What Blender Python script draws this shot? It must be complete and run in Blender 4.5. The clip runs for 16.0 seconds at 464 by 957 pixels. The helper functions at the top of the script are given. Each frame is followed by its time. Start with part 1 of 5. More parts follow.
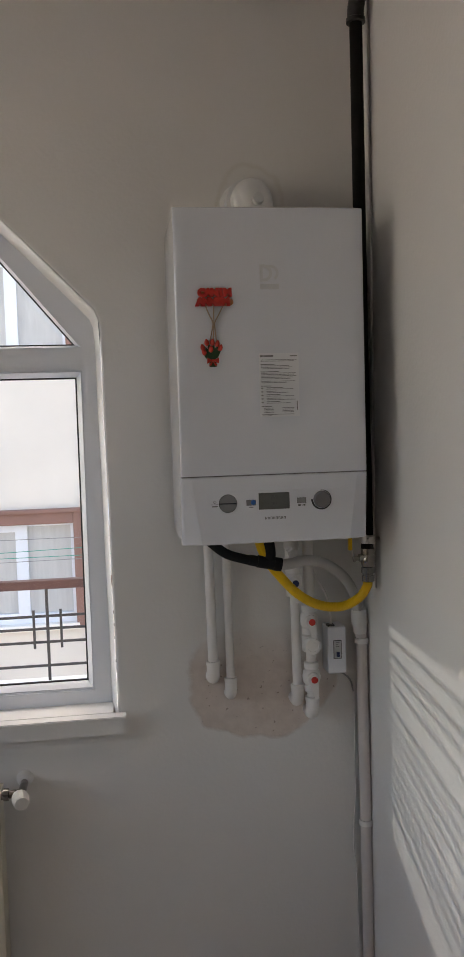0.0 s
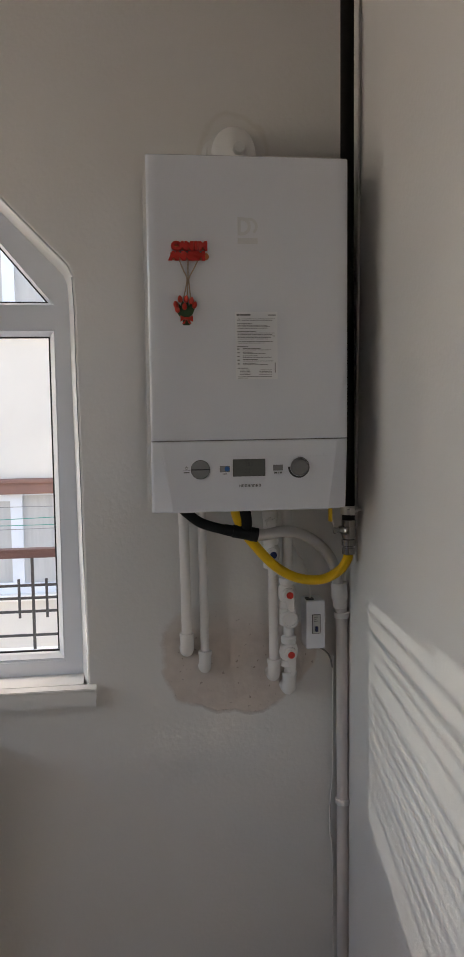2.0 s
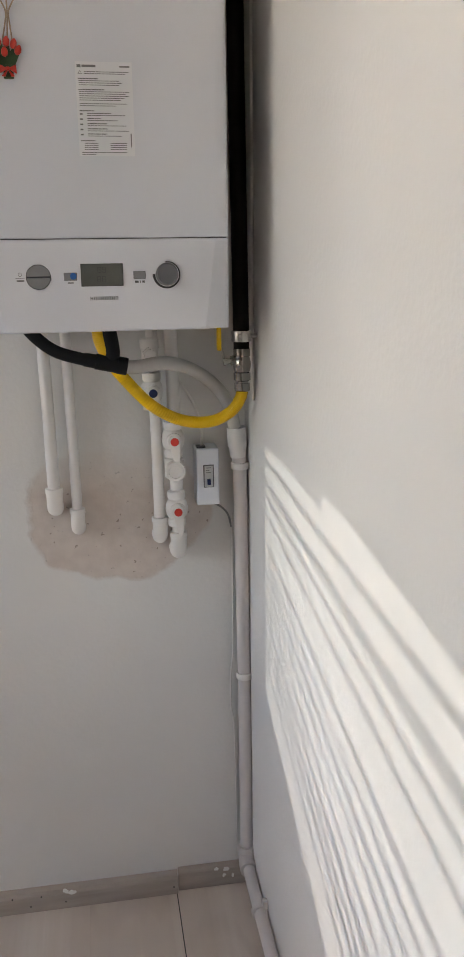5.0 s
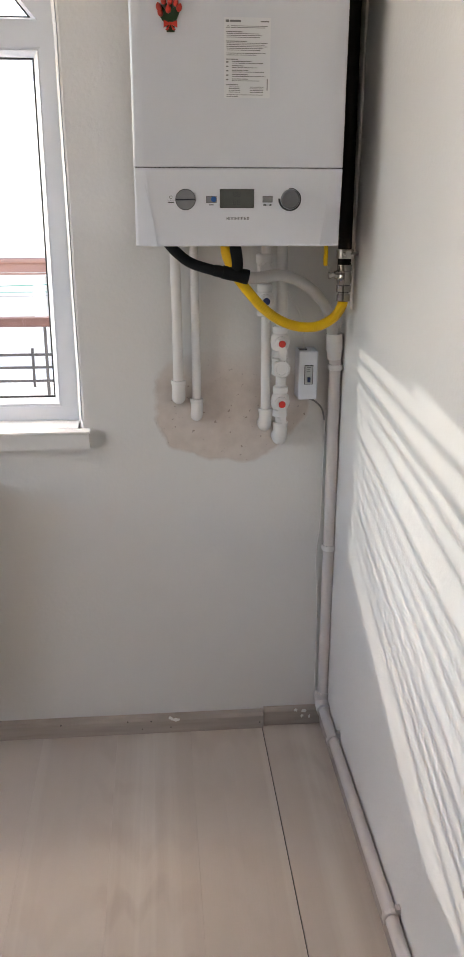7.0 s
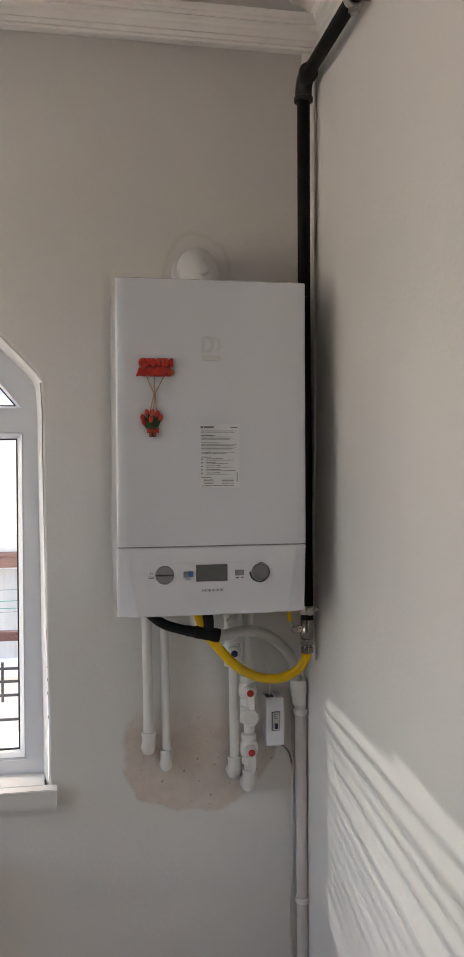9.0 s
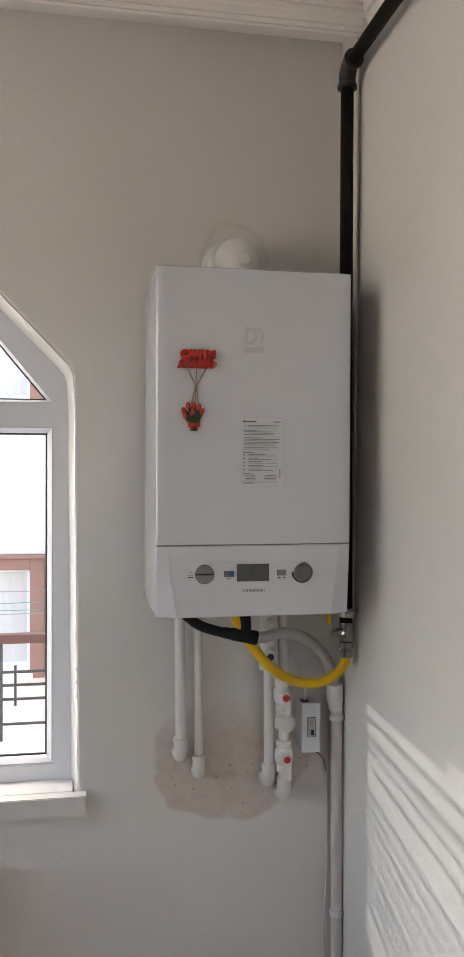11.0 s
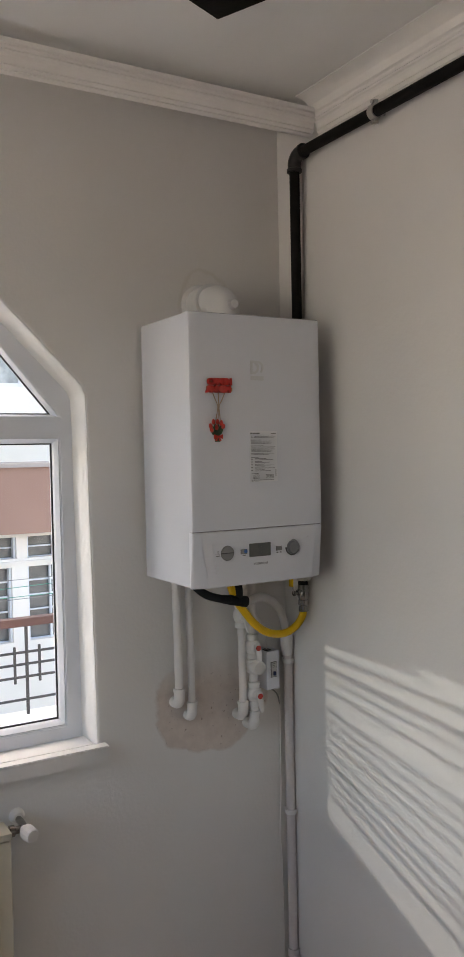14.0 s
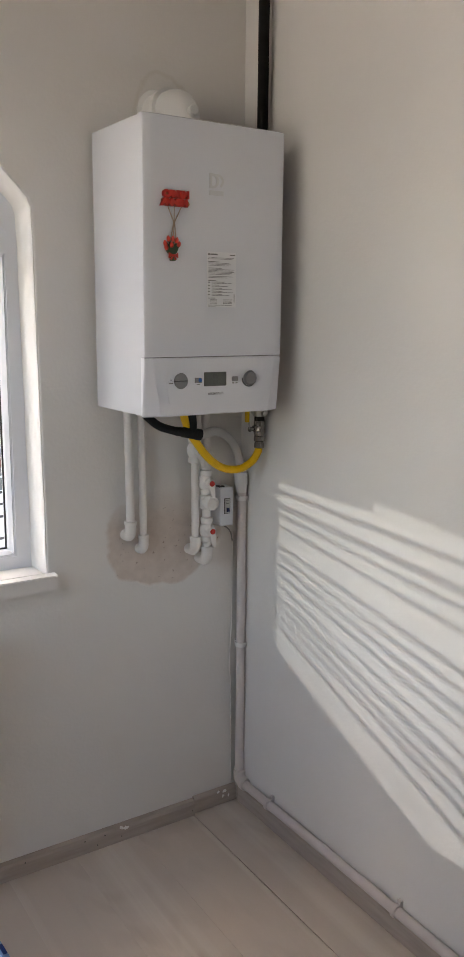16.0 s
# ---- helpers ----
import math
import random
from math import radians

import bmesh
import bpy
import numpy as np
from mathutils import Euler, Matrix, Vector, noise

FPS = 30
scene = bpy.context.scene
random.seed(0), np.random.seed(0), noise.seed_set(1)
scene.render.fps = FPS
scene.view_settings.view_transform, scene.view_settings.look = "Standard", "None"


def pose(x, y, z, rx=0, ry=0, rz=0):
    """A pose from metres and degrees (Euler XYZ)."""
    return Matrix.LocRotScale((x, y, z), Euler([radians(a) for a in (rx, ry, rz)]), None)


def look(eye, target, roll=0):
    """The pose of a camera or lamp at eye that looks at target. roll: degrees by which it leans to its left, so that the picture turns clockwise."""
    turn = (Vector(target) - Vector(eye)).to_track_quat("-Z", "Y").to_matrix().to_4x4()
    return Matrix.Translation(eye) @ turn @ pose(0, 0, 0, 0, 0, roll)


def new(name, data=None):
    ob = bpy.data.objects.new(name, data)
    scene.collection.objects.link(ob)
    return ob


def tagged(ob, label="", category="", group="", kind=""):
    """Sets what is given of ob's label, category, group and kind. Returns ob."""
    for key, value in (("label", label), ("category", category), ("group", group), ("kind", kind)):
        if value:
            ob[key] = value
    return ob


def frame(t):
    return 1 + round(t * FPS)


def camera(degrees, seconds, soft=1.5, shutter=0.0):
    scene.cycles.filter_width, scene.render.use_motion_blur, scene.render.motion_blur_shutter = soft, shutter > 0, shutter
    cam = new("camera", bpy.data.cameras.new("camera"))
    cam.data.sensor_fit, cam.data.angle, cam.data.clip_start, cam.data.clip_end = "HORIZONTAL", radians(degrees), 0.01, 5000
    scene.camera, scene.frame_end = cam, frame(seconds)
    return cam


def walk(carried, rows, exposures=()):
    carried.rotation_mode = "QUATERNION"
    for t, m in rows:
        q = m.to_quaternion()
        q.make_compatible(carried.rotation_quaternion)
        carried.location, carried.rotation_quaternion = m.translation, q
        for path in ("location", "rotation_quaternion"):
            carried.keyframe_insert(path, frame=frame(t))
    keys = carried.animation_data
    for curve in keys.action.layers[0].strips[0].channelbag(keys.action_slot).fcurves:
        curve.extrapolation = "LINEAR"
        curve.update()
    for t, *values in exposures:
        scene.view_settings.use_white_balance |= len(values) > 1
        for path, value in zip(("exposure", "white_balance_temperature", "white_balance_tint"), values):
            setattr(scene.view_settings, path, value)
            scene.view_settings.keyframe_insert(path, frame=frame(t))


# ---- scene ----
cam = camera(30.7, 16.0)
PATH = [
    (0, (-0.627, -2.102, 1.609), (-0.353, -0.125, 1.475), -1.7),
    (0.5, (-0.62, -2.096, 1.604), (-0.415, -0.108, 1.526), -0.3),
    (1, (-0.58, -2.022, 1.597), (-0.489, -0.026, 1.5), 0.0),
    (1.5, (-0.559, -2.022, 1.587), (-0.409, -0.036, 1.405), -0.4),
    (2, (-0.552, -2.029, 1.583), (-0.29, -0.055, 1.389), -0.7),
    (2.5, (-0.489, -1.97, 1.594), (-0.236, 0.005, 1.405), -1.3),
    (3, (-0.473, -1.805, 1.577), (-0.231, 0.169, 1.373), -1.5),
    (3.5, (-0.523, -1.563, 1.552), (-0.07, 0.363, 1.262), 0.4),
    (4, (-0.412, -1.452, 1.494), (-0.001, 0.469, 1.12), -0.7),
    (4.2, (-0.342, -1.479, 1.449), (0.054, 0.442, 1.059), -0.8),
    (6.3, (-0.301, -2.056, 1.443), (-0.11, -0.162, 0.831), -1.0),
    (6.5, (-0.332, -2.05, 1.447), (-0.146, -0.155, 0.834), -0.8),
    (7, (-0.452, -2.051, 1.456), (-0.283, -0.167, 0.805), 0.2),
    (7.5, (-0.545, -2.094, 1.486), (-0.372, -0.201, 0.864), -0.6),
    (8, (-0.584, -2.109, 1.577), (-0.296, -0.166, 1.198), -1.0),
    (8.5, (-0.576, -2.098, 1.674), (-0.218, -0.131, 1.617), -0.6),
    (10.8, (-0.64, -2.063, 1.661), (-0.257, -0.101, 1.635), -0.1),
    (11, (-0.655, -2.012, 1.653), (-0.283, -0.047, 1.626), 0.2),
    (11.5, (-0.742, -1.873, 1.604), (-0.438, 0.104, 1.57), -2.0),
    (12, (-0.908, -2.022, 1.578), (-0.403, -0.089, 1.48), -3.1),
    (12.5, (-1.005, -2.129, 1.591), (-0.479, -0.206, 1.431), -3.8),
    (13, (-1.208, -2.191, 1.612), (-0.565, -0.306, 1.427), -4.6),
    (13.5, (-1.436, -2.206, 1.662), (-0.551, -0.423, 1.469), -3.1),
    (14, (-1.495, -2.221, 1.7), (-0.481, -0.498, 1.636), -1.2),
    (14.5, (-1.489, -2.208, 1.672), (-0.449, -0.501, 1.604), -0.9),
    (15, (-1.486, -2.209, 1.672), (-0.43, -0.512, 1.6), -0.5),
    (15.5, (-1.482, -2.186, 1.614), (-0.416, -0.5, 1.473), -0.1),
    (15.8, (-1.466, -2.201, 1.572), (-0.397, -0.53, 1.321), 0.1),
    (16, (-1.436, -2.173, 1.597), (-0.371, -0.523, 1.218), 0.5),
]
walk(cam, [(t, look(eye, target, roll)) for t, eye, target, roll in PATH],
     exposures=[(t, ev, 7900, 11) for t, ev in (
        (0, 2.23), (0.5, 2.29), (1, 2.56), (1.5, 2.61), (2, 2.22), (2.5, 2.13), (3, 2.39), (3.5, 2.89), (4, 3.35), (6.5, 3.23), (7, 3.34), (7.5, 2.88), (8, 2.63), (8.5, 2.66), (11, 2.89), (11.5, 2.72), (12, 2.59), (12.5, 2.37), (13, 2.65), (13.5, 2.34), (14, 2.42), (14.5, 2.72), (15, 2.90), (15.5, 2.84), (16, 2.84))])

# ---- light ----
# a bright sky over the lane, through this window and an added, unseen west opening
SUN_EL, SUN_WAY = radians(50.3), Vector((0.22, -0.60, -0.77))
world = bpy.data.worlds.new("sky")
scene.world = world
world.use_nodes = True
sky = world.node_tree.nodes.new("ShaderNodeTexSky")
sky.sky_type, sky.sun_disc = "NISHITA", False
sky.sun_elevation, sky.sun_rotation = SUN_EL, math.atan2(-SUN_WAY.x, -SUN_WAY.y)
sky.air_density, sky.dust_density = 1.0, 3.0
back = world.node_tree.nodes["Background"]
back.inputs["Strength"].default_value = 0.15
world.node_tree.links.new(sky.outputs[0], back.inputs["Color"])

sun = new("sun", bpy.data.lights.new("sun", "SUN"))
sun.data.energy, sun.data.angle, sun.data.color = 3.5, radians(0.6), (1.0, 0.95, 0.88)
sun.matrix_world = look((0, -20, 20), Vector((0, -20, 20)) + SUN_WAY)


def portal(name, wide, high, at, towards):
    """Guides the sky's light through an opening; gives none itself."""
    ob = new(name, bpy.data.lights.new(name, "AREA"))
    ob.data.shape, ob.data.size, ob.data.size_y = "RECTANGLE", wide, high
    ob.data.cycles.is_portal = True
    ob.matrix_world = look(at, towards)


portal("window_portal", 0.96, 1.24, (-1.14, 0.235, 1.5), (-1.14, -1.0, 1.5))
portal("west_portal", 2.30, 1.45, (-3.40, -1.50, 1.825), (0, -1.50, 1.825))

# added spot lamp throws the east wall's light patch, high through the west opening
PATCH_SPOT_AT = Vector((-8.5, -1.505, 4.0))
patch_spot = new("wall_patch_spot", bpy.data.lights.new("wall_patch_spot", "SPOT"))
patch_spot.data.energy, patch_spot.data.shadow_soft_size, patch_spot.data.color = 132, 0.0005, (0.84, 0.93, 1.0)
patch_spot.data.spot_size, patch_spot.data.spot_blend = radians(26), 0.1
patch_spot.matrix_world = look(PATCH_SPOT_AT, (0, -1.5, 0.5))


# ---- materials ----
def material(name, color, rough=0.6, metal=0.0, grain=0.0, scale=40.0, bump=0.0, bump_scale=200.0, spec=0.5, spot=None, spot_scale=3.0, spot_mix=0.3, stretch=(1, 1, 1), coat=0.0):
    """A painted or plain surface: a base colour that varies at two scales, with fine relief."""
    m = bpy.data.materials.new(name)
    m.use_nodes = True
    n, l = m.node_tree.nodes, m.node_tree.links
    b = n["Principled BSDF"]
    b.inputs["Roughness"].default_value, b.inputs["Metallic"].default_value = rough, metal
    b.inputs["Specular IOR Level"].default_value = spec
    b.inputs["Coat Weight"].default_value = coat
    co = n.new("ShaderNodeTexCoord")
    mp = n.new("ShaderNodeMapping")
    mp.inputs["Scale"].default_value = stretch
    l.new(co.outputs["Object"], mp.inputs["Vector"])

    def noise_at(s, detail=4.0):
        t = n.new("ShaderNodeTexNoise")
        t.inputs["Scale"].default_value, t.inputs["Detail"].default_value = s, detail
        l.new(mp.outputs[0], t.inputs["Vector"])
        return t.outputs["Fac"]

    def mixed(fac, a, c):
        x = n.new("ShaderNodeMix")
        x.data_type = "RGBA"
        l.new(fac, x.inputs["Factor"])
        for socket, v in ((x.inputs["A"], a), (x.inputs["B"], c)):
            if isinstance(v, tuple):
                socket.default_value = (*v, 1)
            else:
                l.new(v, socket)
        return x.outputs["Result"]

    def ramp(fac, lo, hi, to=1.0):
        r = n.new("ShaderNodeMapRange")
        r.inputs["From Min"].default_value, r.inputs["From Max"].default_value, r.inputs["To Max"].default_value = lo, hi, to
        l.new(fac, r.inputs["Value"])
        return r.outputs["Result"]

    out = mixed(ramp(noise_at(scale), 0.3, 0.7), tuple(c * (1 - grain) for c in color), tuple(min(1, c * (1 + grain)) for c in color))
    if spot:
        out = mixed(ramp(noise_at(spot_scale), 0.5, 0.75, spot_mix), out, spot)
    l.new(out, b.inputs["Base Color"])
    if bump:
        k = n.new("ShaderNodeBump")
        k.inputs["Strength"].default_value, k.inputs["Distance"].default_value = bump, 0.002
        l.new(noise_at(bump_scale), k.inputs["Height"])
        l.new(k.outputs[0], b.inputs["Normal"])
    return m, n, l, b, (noise_at, mixed, ramp)


def plain(*a, **k):
    return material(*a, **k)[0]


def wall_paint(patch=False):
    """Matt emulsion over roller texture; patch: the ring of bare plaster round the pipe outlets."""
    m, n, l, b, (noise_at, mixed, ramp) = material("wall_paint_patched" if patch else "wall_paint", (0.72, 0.70, 0.68), rough=0.75, grain=0.025, scale=2.5, bump=0.35, bump_scale=90.0, spec=0.25)
    if not patch:
        return m
    co = n.new("ShaderNodeTexCoord")
    sep = n.new("ShaderNodeSeparateXYZ")
    l.new(co.outputs["Object"], sep.inputs[0])

    def calc(op, a, c=None):
        q = n.new("ShaderNodeMath")
        q.operation = op
        for i, v in enumerate((a, c)):
            if v is None:
                continue
            if isinstance(v, (int, float)):
                q.inputs[i].default_value = v
            else:
                l.new(v, q.inputs[i])
        return q.outputs[0]

    def ring(cx, cz, rx, rz, wobble, s):
        u = calc("POWER", calc("DIVIDE", calc("SUBTRACT", sep.outputs["X"], cx), rx), 2.0)
        v = calc("POWER", calc("DIVIDE", calc("SUBTRACT", sep.outputs["Z"], cz), rz), 2.0)
        d = calc("SQRT", calc("ADD", u, v))
        return calc("ADD", d, calc("MULTIPLY", calc("SUBTRACT", noise_at(s, 6.0), 0.5), wobble))

    base = b.inputs["Base Color"].links[0].from_socket
    inside = ramp(ring(-0.276, 0.945, 0.195, 0.155, 0.55, 9.0), 1.02, 0.95)
    up = ramp(sep.outputs["Z"], 1.10, 0.99)
    bare = mixed(ramp(noise_at(30.0), 0.35, 0.65), (0.58, 0.50, 0.455), (0.645, 0.565, 0.515))
    marks = ramp(noise_at(75.0, 2.0), 0.665, 0.70, 0.7)
    bare = mixed(marks, bare, (0.25, 0.19, 0.16))
    fac = calc("MULTIPLY", inside, up)
    out = mixed(fac, base, bare)
    edge = ramp(calc("ABSOLUTE", calc("SUBTRACT", ring(-0.272, 2.15, 0.082, 0.088, 0.5, 14.0), 1.0)), 0.10, 0.02, 0.35)
    out = mixed(edge, out, (0.58, 0.54, 0.48))
    l.new(out, b.inputs["Base Color"])
    old = b.inputs["Normal"].links[0].from_node
    k = n.new("ShaderNodeBump")
    k.inputs["Strength"].default_value, k.inputs["Distance"].default_value = 0.8, 0.002
    k.invert = True
    l.new(fac, k.inputs["Height"])
    l.new(old.outputs[0], k.inputs["Normal"])
    l.new(k.outputs[0], b.inputs["Normal"])
    return m


def wood_floor():
    """Pale limed laminate: broad cathedral figure, whitish streaks along the grain and a shade of its own for each board."""
    m, n, l, b, (noise_at, mixed, ramp) = material("limed_laminate", (0.56, 0.475, 0.41), rough=0.36, grain=0.05, scale=1.6, bump=0.08, bump_scale=60.0, stretch=(5, 0.7, 1), spec=0.45)
    info = n.new("ShaderNodeObjectInfo")
    co = n.new("ShaderNodeTexCoord")
    add = n.new("ShaderNodeVectorMath")
    add.operation = "MULTIPLY_ADD"
    l.new(info.outputs["Random"], add.inputs[0])
    add.inputs[1].default_value = (7, 31, 3)
    l.new(co.outputs["Object"], add.inputs[2])

    def mapped(scale):
        mp = n.new("ShaderNodeMapping")
        mp.inputs["Scale"].default_value = scale
        l.new(add.outputs[0], mp.inputs["Vector"])
        return mp.outputs[0]
    wave = n.new("ShaderNodeTexWave")
    wave.wave_type = "RINGS"
    wave.inputs["Scale"].default_value, wave.inputs["Distortion"].default_value = 5.0, 7.0
    wave.inputs["Detail"].default_value, wave.inputs["Detail Scale"].default_value = 2.0, 0.9
    l.new(mapped((2.2, 0.35, 1)), wave.inputs["Vector"])

    def cloud(scale, s):
        t = n.new("ShaderNodeTexNoise")
        t.inputs["Scale"].default_value, t.inputs["Detail"].default_value = s, 5.0
        l.new(mapped(scale), t.inputs["Vector"])
        return t.outputs["Fac"]
    base = b.inputs["Base Color"].links[0].from_socket
    out = mixed(ramp(cloud((1, 0.25, 1), 4.0), 0.35, 0.7, 0.5), base, (0.50, 0.415, 0.36))
    fine = n.new("ShaderNodeMath")
    fine.operation = "MULTIPLY"
    l.new(ramp(wave.outputs["Fac"], 0.5, 0.95, 0.6), fine.inputs[0])
    l.new(ramp(cloud((1, 0.3, 1), 3.0), 0.48, 0.66), fine.inputs[1])
    out = mixed(fine.outputs[0], out, (0.43, 0.345, 0.29))
    out = mixed(ramp(cloud((11, 0.35, 1), 1.0), 0.52, 0.68, 0.6), out, (0.69, 0.625, 0.56))
    out = mixed(ramp(cloud((60, 2.0, 1), 1.0), 0.55, 0.75, 0.25), out, (0.47, 0.39, 0.34))
    out = mixed(ramp(info.outputs["Random"], 0.0, 1.0, 0.2), out, (0.62, 0.54, 0.48))
    l.new(out, b.inputs["Base Color"])
    return m


def pane_glass():
    """Clear glass with a mirror-like skin that grows at grazing angles."""
    m = bpy.data.materials.new("window_glass")
    m.use_nodes = True
    n, l = m.node_tree.nodes, m.node_tree.links
    n.remove(n["Principled BSDF"])
    clear, shine, mix, fres = (n.new(k) for k in ("ShaderNodeBsdfTransparent", "ShaderNodeBsdfGlossy", "ShaderNodeMixShader", "ShaderNodeFresnel"))
    fres.inputs["IOR"].default_value = 1.3
    shine.inputs["Roughness"].default_value = 0.0
    clear.inputs["Color"].default_value = (0.97, 0.98, 0.98, 1)
    l.new(fres.outputs[0], mix.inputs["Fac"])
    l.new(clear.outputs[0], mix.inputs[1])
    l.new(shine.outputs[0], mix.inputs[2])
    l.new(mix.outputs[0], n["Material Output"].inputs["Surface"])
    return m


WALL, WALL_PATCH, FLOOR, GLASS = wall_paint(), wall_paint(True), wood_floor(), pane_glass()
CEIL = plain("ceiling_paint", (0.78, 0.77, 0.75), rough=0.8, grain=0.02, scale=3, bump=0.2)
PLASTER = plain("cornice_plaster", (0.80, 0.775, 0.75), rough=0.7, grain=0.03, scale=12, bump=0.25, bump_scale=60)
SKIRT = plain("skirting_wood", (0.40, 0.34, 0.30), rough=0.5, grain=0.08, scale=6, bump=0.15, bump_scale=50, stretch=(1, 1, 10), spot=(0.30, 0.25, 0.22), spot_scale=9, spot_mix=0.4)
PVC = plain("white_upvc", (0.74, 0.765, 0.82), rough=0.32, grain=0.015, scale=5, spot=(0.70, 0.69, 0.68), spot_scale=4, spot_mix=0.25)
GASKET = plain("rubber_gasket", (0.03, 0.03, 0.032), rough=0.7)
REVEAL = plain("reveal_paint", (0.82, 0.81, 0.79), rough=0.45, grain=0.03, scale=15, bump=0.5, bump_scale=45, spot=(0.66, 0.63, 0.58), spot_scale=8, spot_mix=0.2)
SILL = plain("sill_paint", (0.80, 0.79, 0.78), rough=0.35, grain=0.03, scale=8, bump=0.2, bump_scale=30, spot=(0.62, 0.58, 0.53), spot_scale=10, spot_mix=0.3)
ENAMEL = plain("white_enamel", (0.68, 0.70, 0.755), rough=0.18, grain=0.006, scale=3, bump=0.03, bump_scale=250, spec=0.6, coat=0.8)
PANEL = plain("panel_plastic", (0.69, 0.705, 0.755), rough=0.30, grain=0.01, scale=4, bump=0.04, bump_scale=400, coat=0.25)
GREY = plain("grey_plastic", (0.22, 0.22, 0.23), rough=0.45, grain=0.03, bump=0.08, bump_scale=500)
DARK = plain("dark_plastic", (0.035, 0.035, 0.04), rough=0.4)
LCD = plain("lcd_glass", (0.10, 0.105, 0.10), rough=0.12, grain=0.05, scale=60)
INK = plain("grey_print", (0.12, 0.12, 0.125), rough=0.6)
BLACK_INK = plain("black_print", (0.16, 0.16, 0.165), rough=0.6)
BLUE = plain("blue_plastic", (0.02, 0.12, 0.38), rough=0.4)
NAVY = plain("navy_plastic", (0.012, 0.02, 0.09), rough=0.4)
REDCAP = plain("red_plastic", (0.62, 0.03, 0.02), rough=0.35)
PAPER = plain("label_paper", (0.68, 0.69, 0.72), rough=0.5, grain=0.015, scale=30)
PIPE = plain("white_pipe", (0.74, 0.71, 0.69), rough=0.4, grain=0.03, scale=9, bump=0.08, bump_scale=80, spot=(0.62, 0.57, 0.53), spot_scale=14, spot_mix=0.3)
PAINTED = plain("painted_pipe", (0.62, 0.565, 0.545), rough=0.5, grain=0.04, scale=14, bump=0.3, bump_scale=70, spot=(0.70, 0.67, 0.64), spot_scale=12, spot_mix=0.5)
GREYHOSE = plain("grey_hose", (0.50, 0.48, 0.46), rough=0.5, grain=0.03)
BLACKHOSE = plain("black_rubber", (0.010, 0.010, 0.011), rough=0.62, spec=0.2, grain=0.1, bump=0.1)
YELLOW = plain("yellow_coating", (0.78, 0.47, 0.006), rough=0.38, grain=0.05, scale=20, spot=(0.5, 0.28, 0.01), spot_scale=25, spot_mix=0.3)
GASBLACK = plain("black_gas_pipe", (0.007, 0.006, 0.0055), rough=0.55, spec=0.12, grain=0.15, scale=30, bump=0.25, bump_scale=120, spot=(0.018, 0.014, 0.013), spot_scale=20, spot_mix=0.5)
NICKEL = plain("nickel", (0.30, 0.28, 0.265), rough=0.14, metal=1.0, grain=0.08, scale=30)
STEEL = plain("zinc_steel", (0.50, 0.49, 0.48), rough=0.35, metal=1.0, grain=0.1, scale=50)
FLUE = plain("flue_enamel", (0.68, 0.675, 0.67), rough=0.4, grain=0.015, scale=8)
CREAM = plain("cream_enamel", (0.56, 0.51, 0.405), rough=0.35, grain=0.015, scale=5, bump=0.04)
SLOT = plain("slot_dark", (0.05, 0.045, 0.04), rough=0.8)
LETTER = plain("red_glazed_clay", (0.50, 0.022, 0.016), rough=0.35, grain=0.12, scale=60, bump=0.2, bump_scale=90)
CLAYBASE = plain("amber_resin", (0.42, 0.17, 0.06), rough=0.4, grain=0.1, scale=40)
JUTE = plain("jute_string", (0.36, 0.27, 0.20), rough=0.9, grain=0.2, scale=150, bump=0.6, bump_scale=300)
LEAF = plain("painted_green", (0.014, 0.05, 0.016), rough=0.4, grain=0.2, scale=60)
TULIP = plain("tulip_red", (0.55, 0.04, 0.025), rough=0.35, grain=0.15, scale=70)
RENDER_W = plain("white_render", (0.87, 0.835, 0.785), rough=0.85, grain=0.04, scale=1.2, bump=0.4, bump_scale=30, spot=(0.80, 0.76, 0.71), spot_scale=0.9, spot_mix=0.35)
BEIGE_R = plain("beige_render", (0.74, 0.68, 0.62), rough=0.85, grain=0.05, scale=1.1, bump=0.4, bump_scale=30, spot=(0.66, 0.60, 0.55), spot_scale=0.8, spot_mix=0.4)
BROWN = plain("brown_trim", (0.26, 0.135, 0.108), rough=0.6, grain=0.08, scale=3, spot=(0.27, 0.16, 0.13), spot_scale=5, spot_mix=0.4)
PINK = plain("terracotta_render", (0.37, 0.225, 0.18), rough=0.85, grain=0.05, scale=1.5, bump=0.3, bump_scale=30)
# terracotta bay end, with the window glass's pale reflection put into the colour
VEILED = plain("mauve_render", (0.40, 0.265, 0.23), rough=0.85, grain=0.06, scale=1.5, bump=0.3, bump_scale=30, spot=(0.47, 0.37, 0.35), spot_scale=1.8, spot_mix=0.7)
RAILMETAL = plain("railing_paint", (0.055, 0.047, 0.045), rough=0.5, grain=0.1, scale=20)
RAILWOOD = plain("railing_board", (0.115, 0.05, 0.040), rough=0.5, grain=0.1, scale=8, stretch=(1, 6, 6), spot=(0.20, 0.11, 0.09), spot_scale=6, spot_mix=0.4)
CURTAIN = plain("net_curtain", (0.52, 0.51, 0.50), rough=0.9, grain=0.06, scale=6, stretch=(6, 1, 0.6))
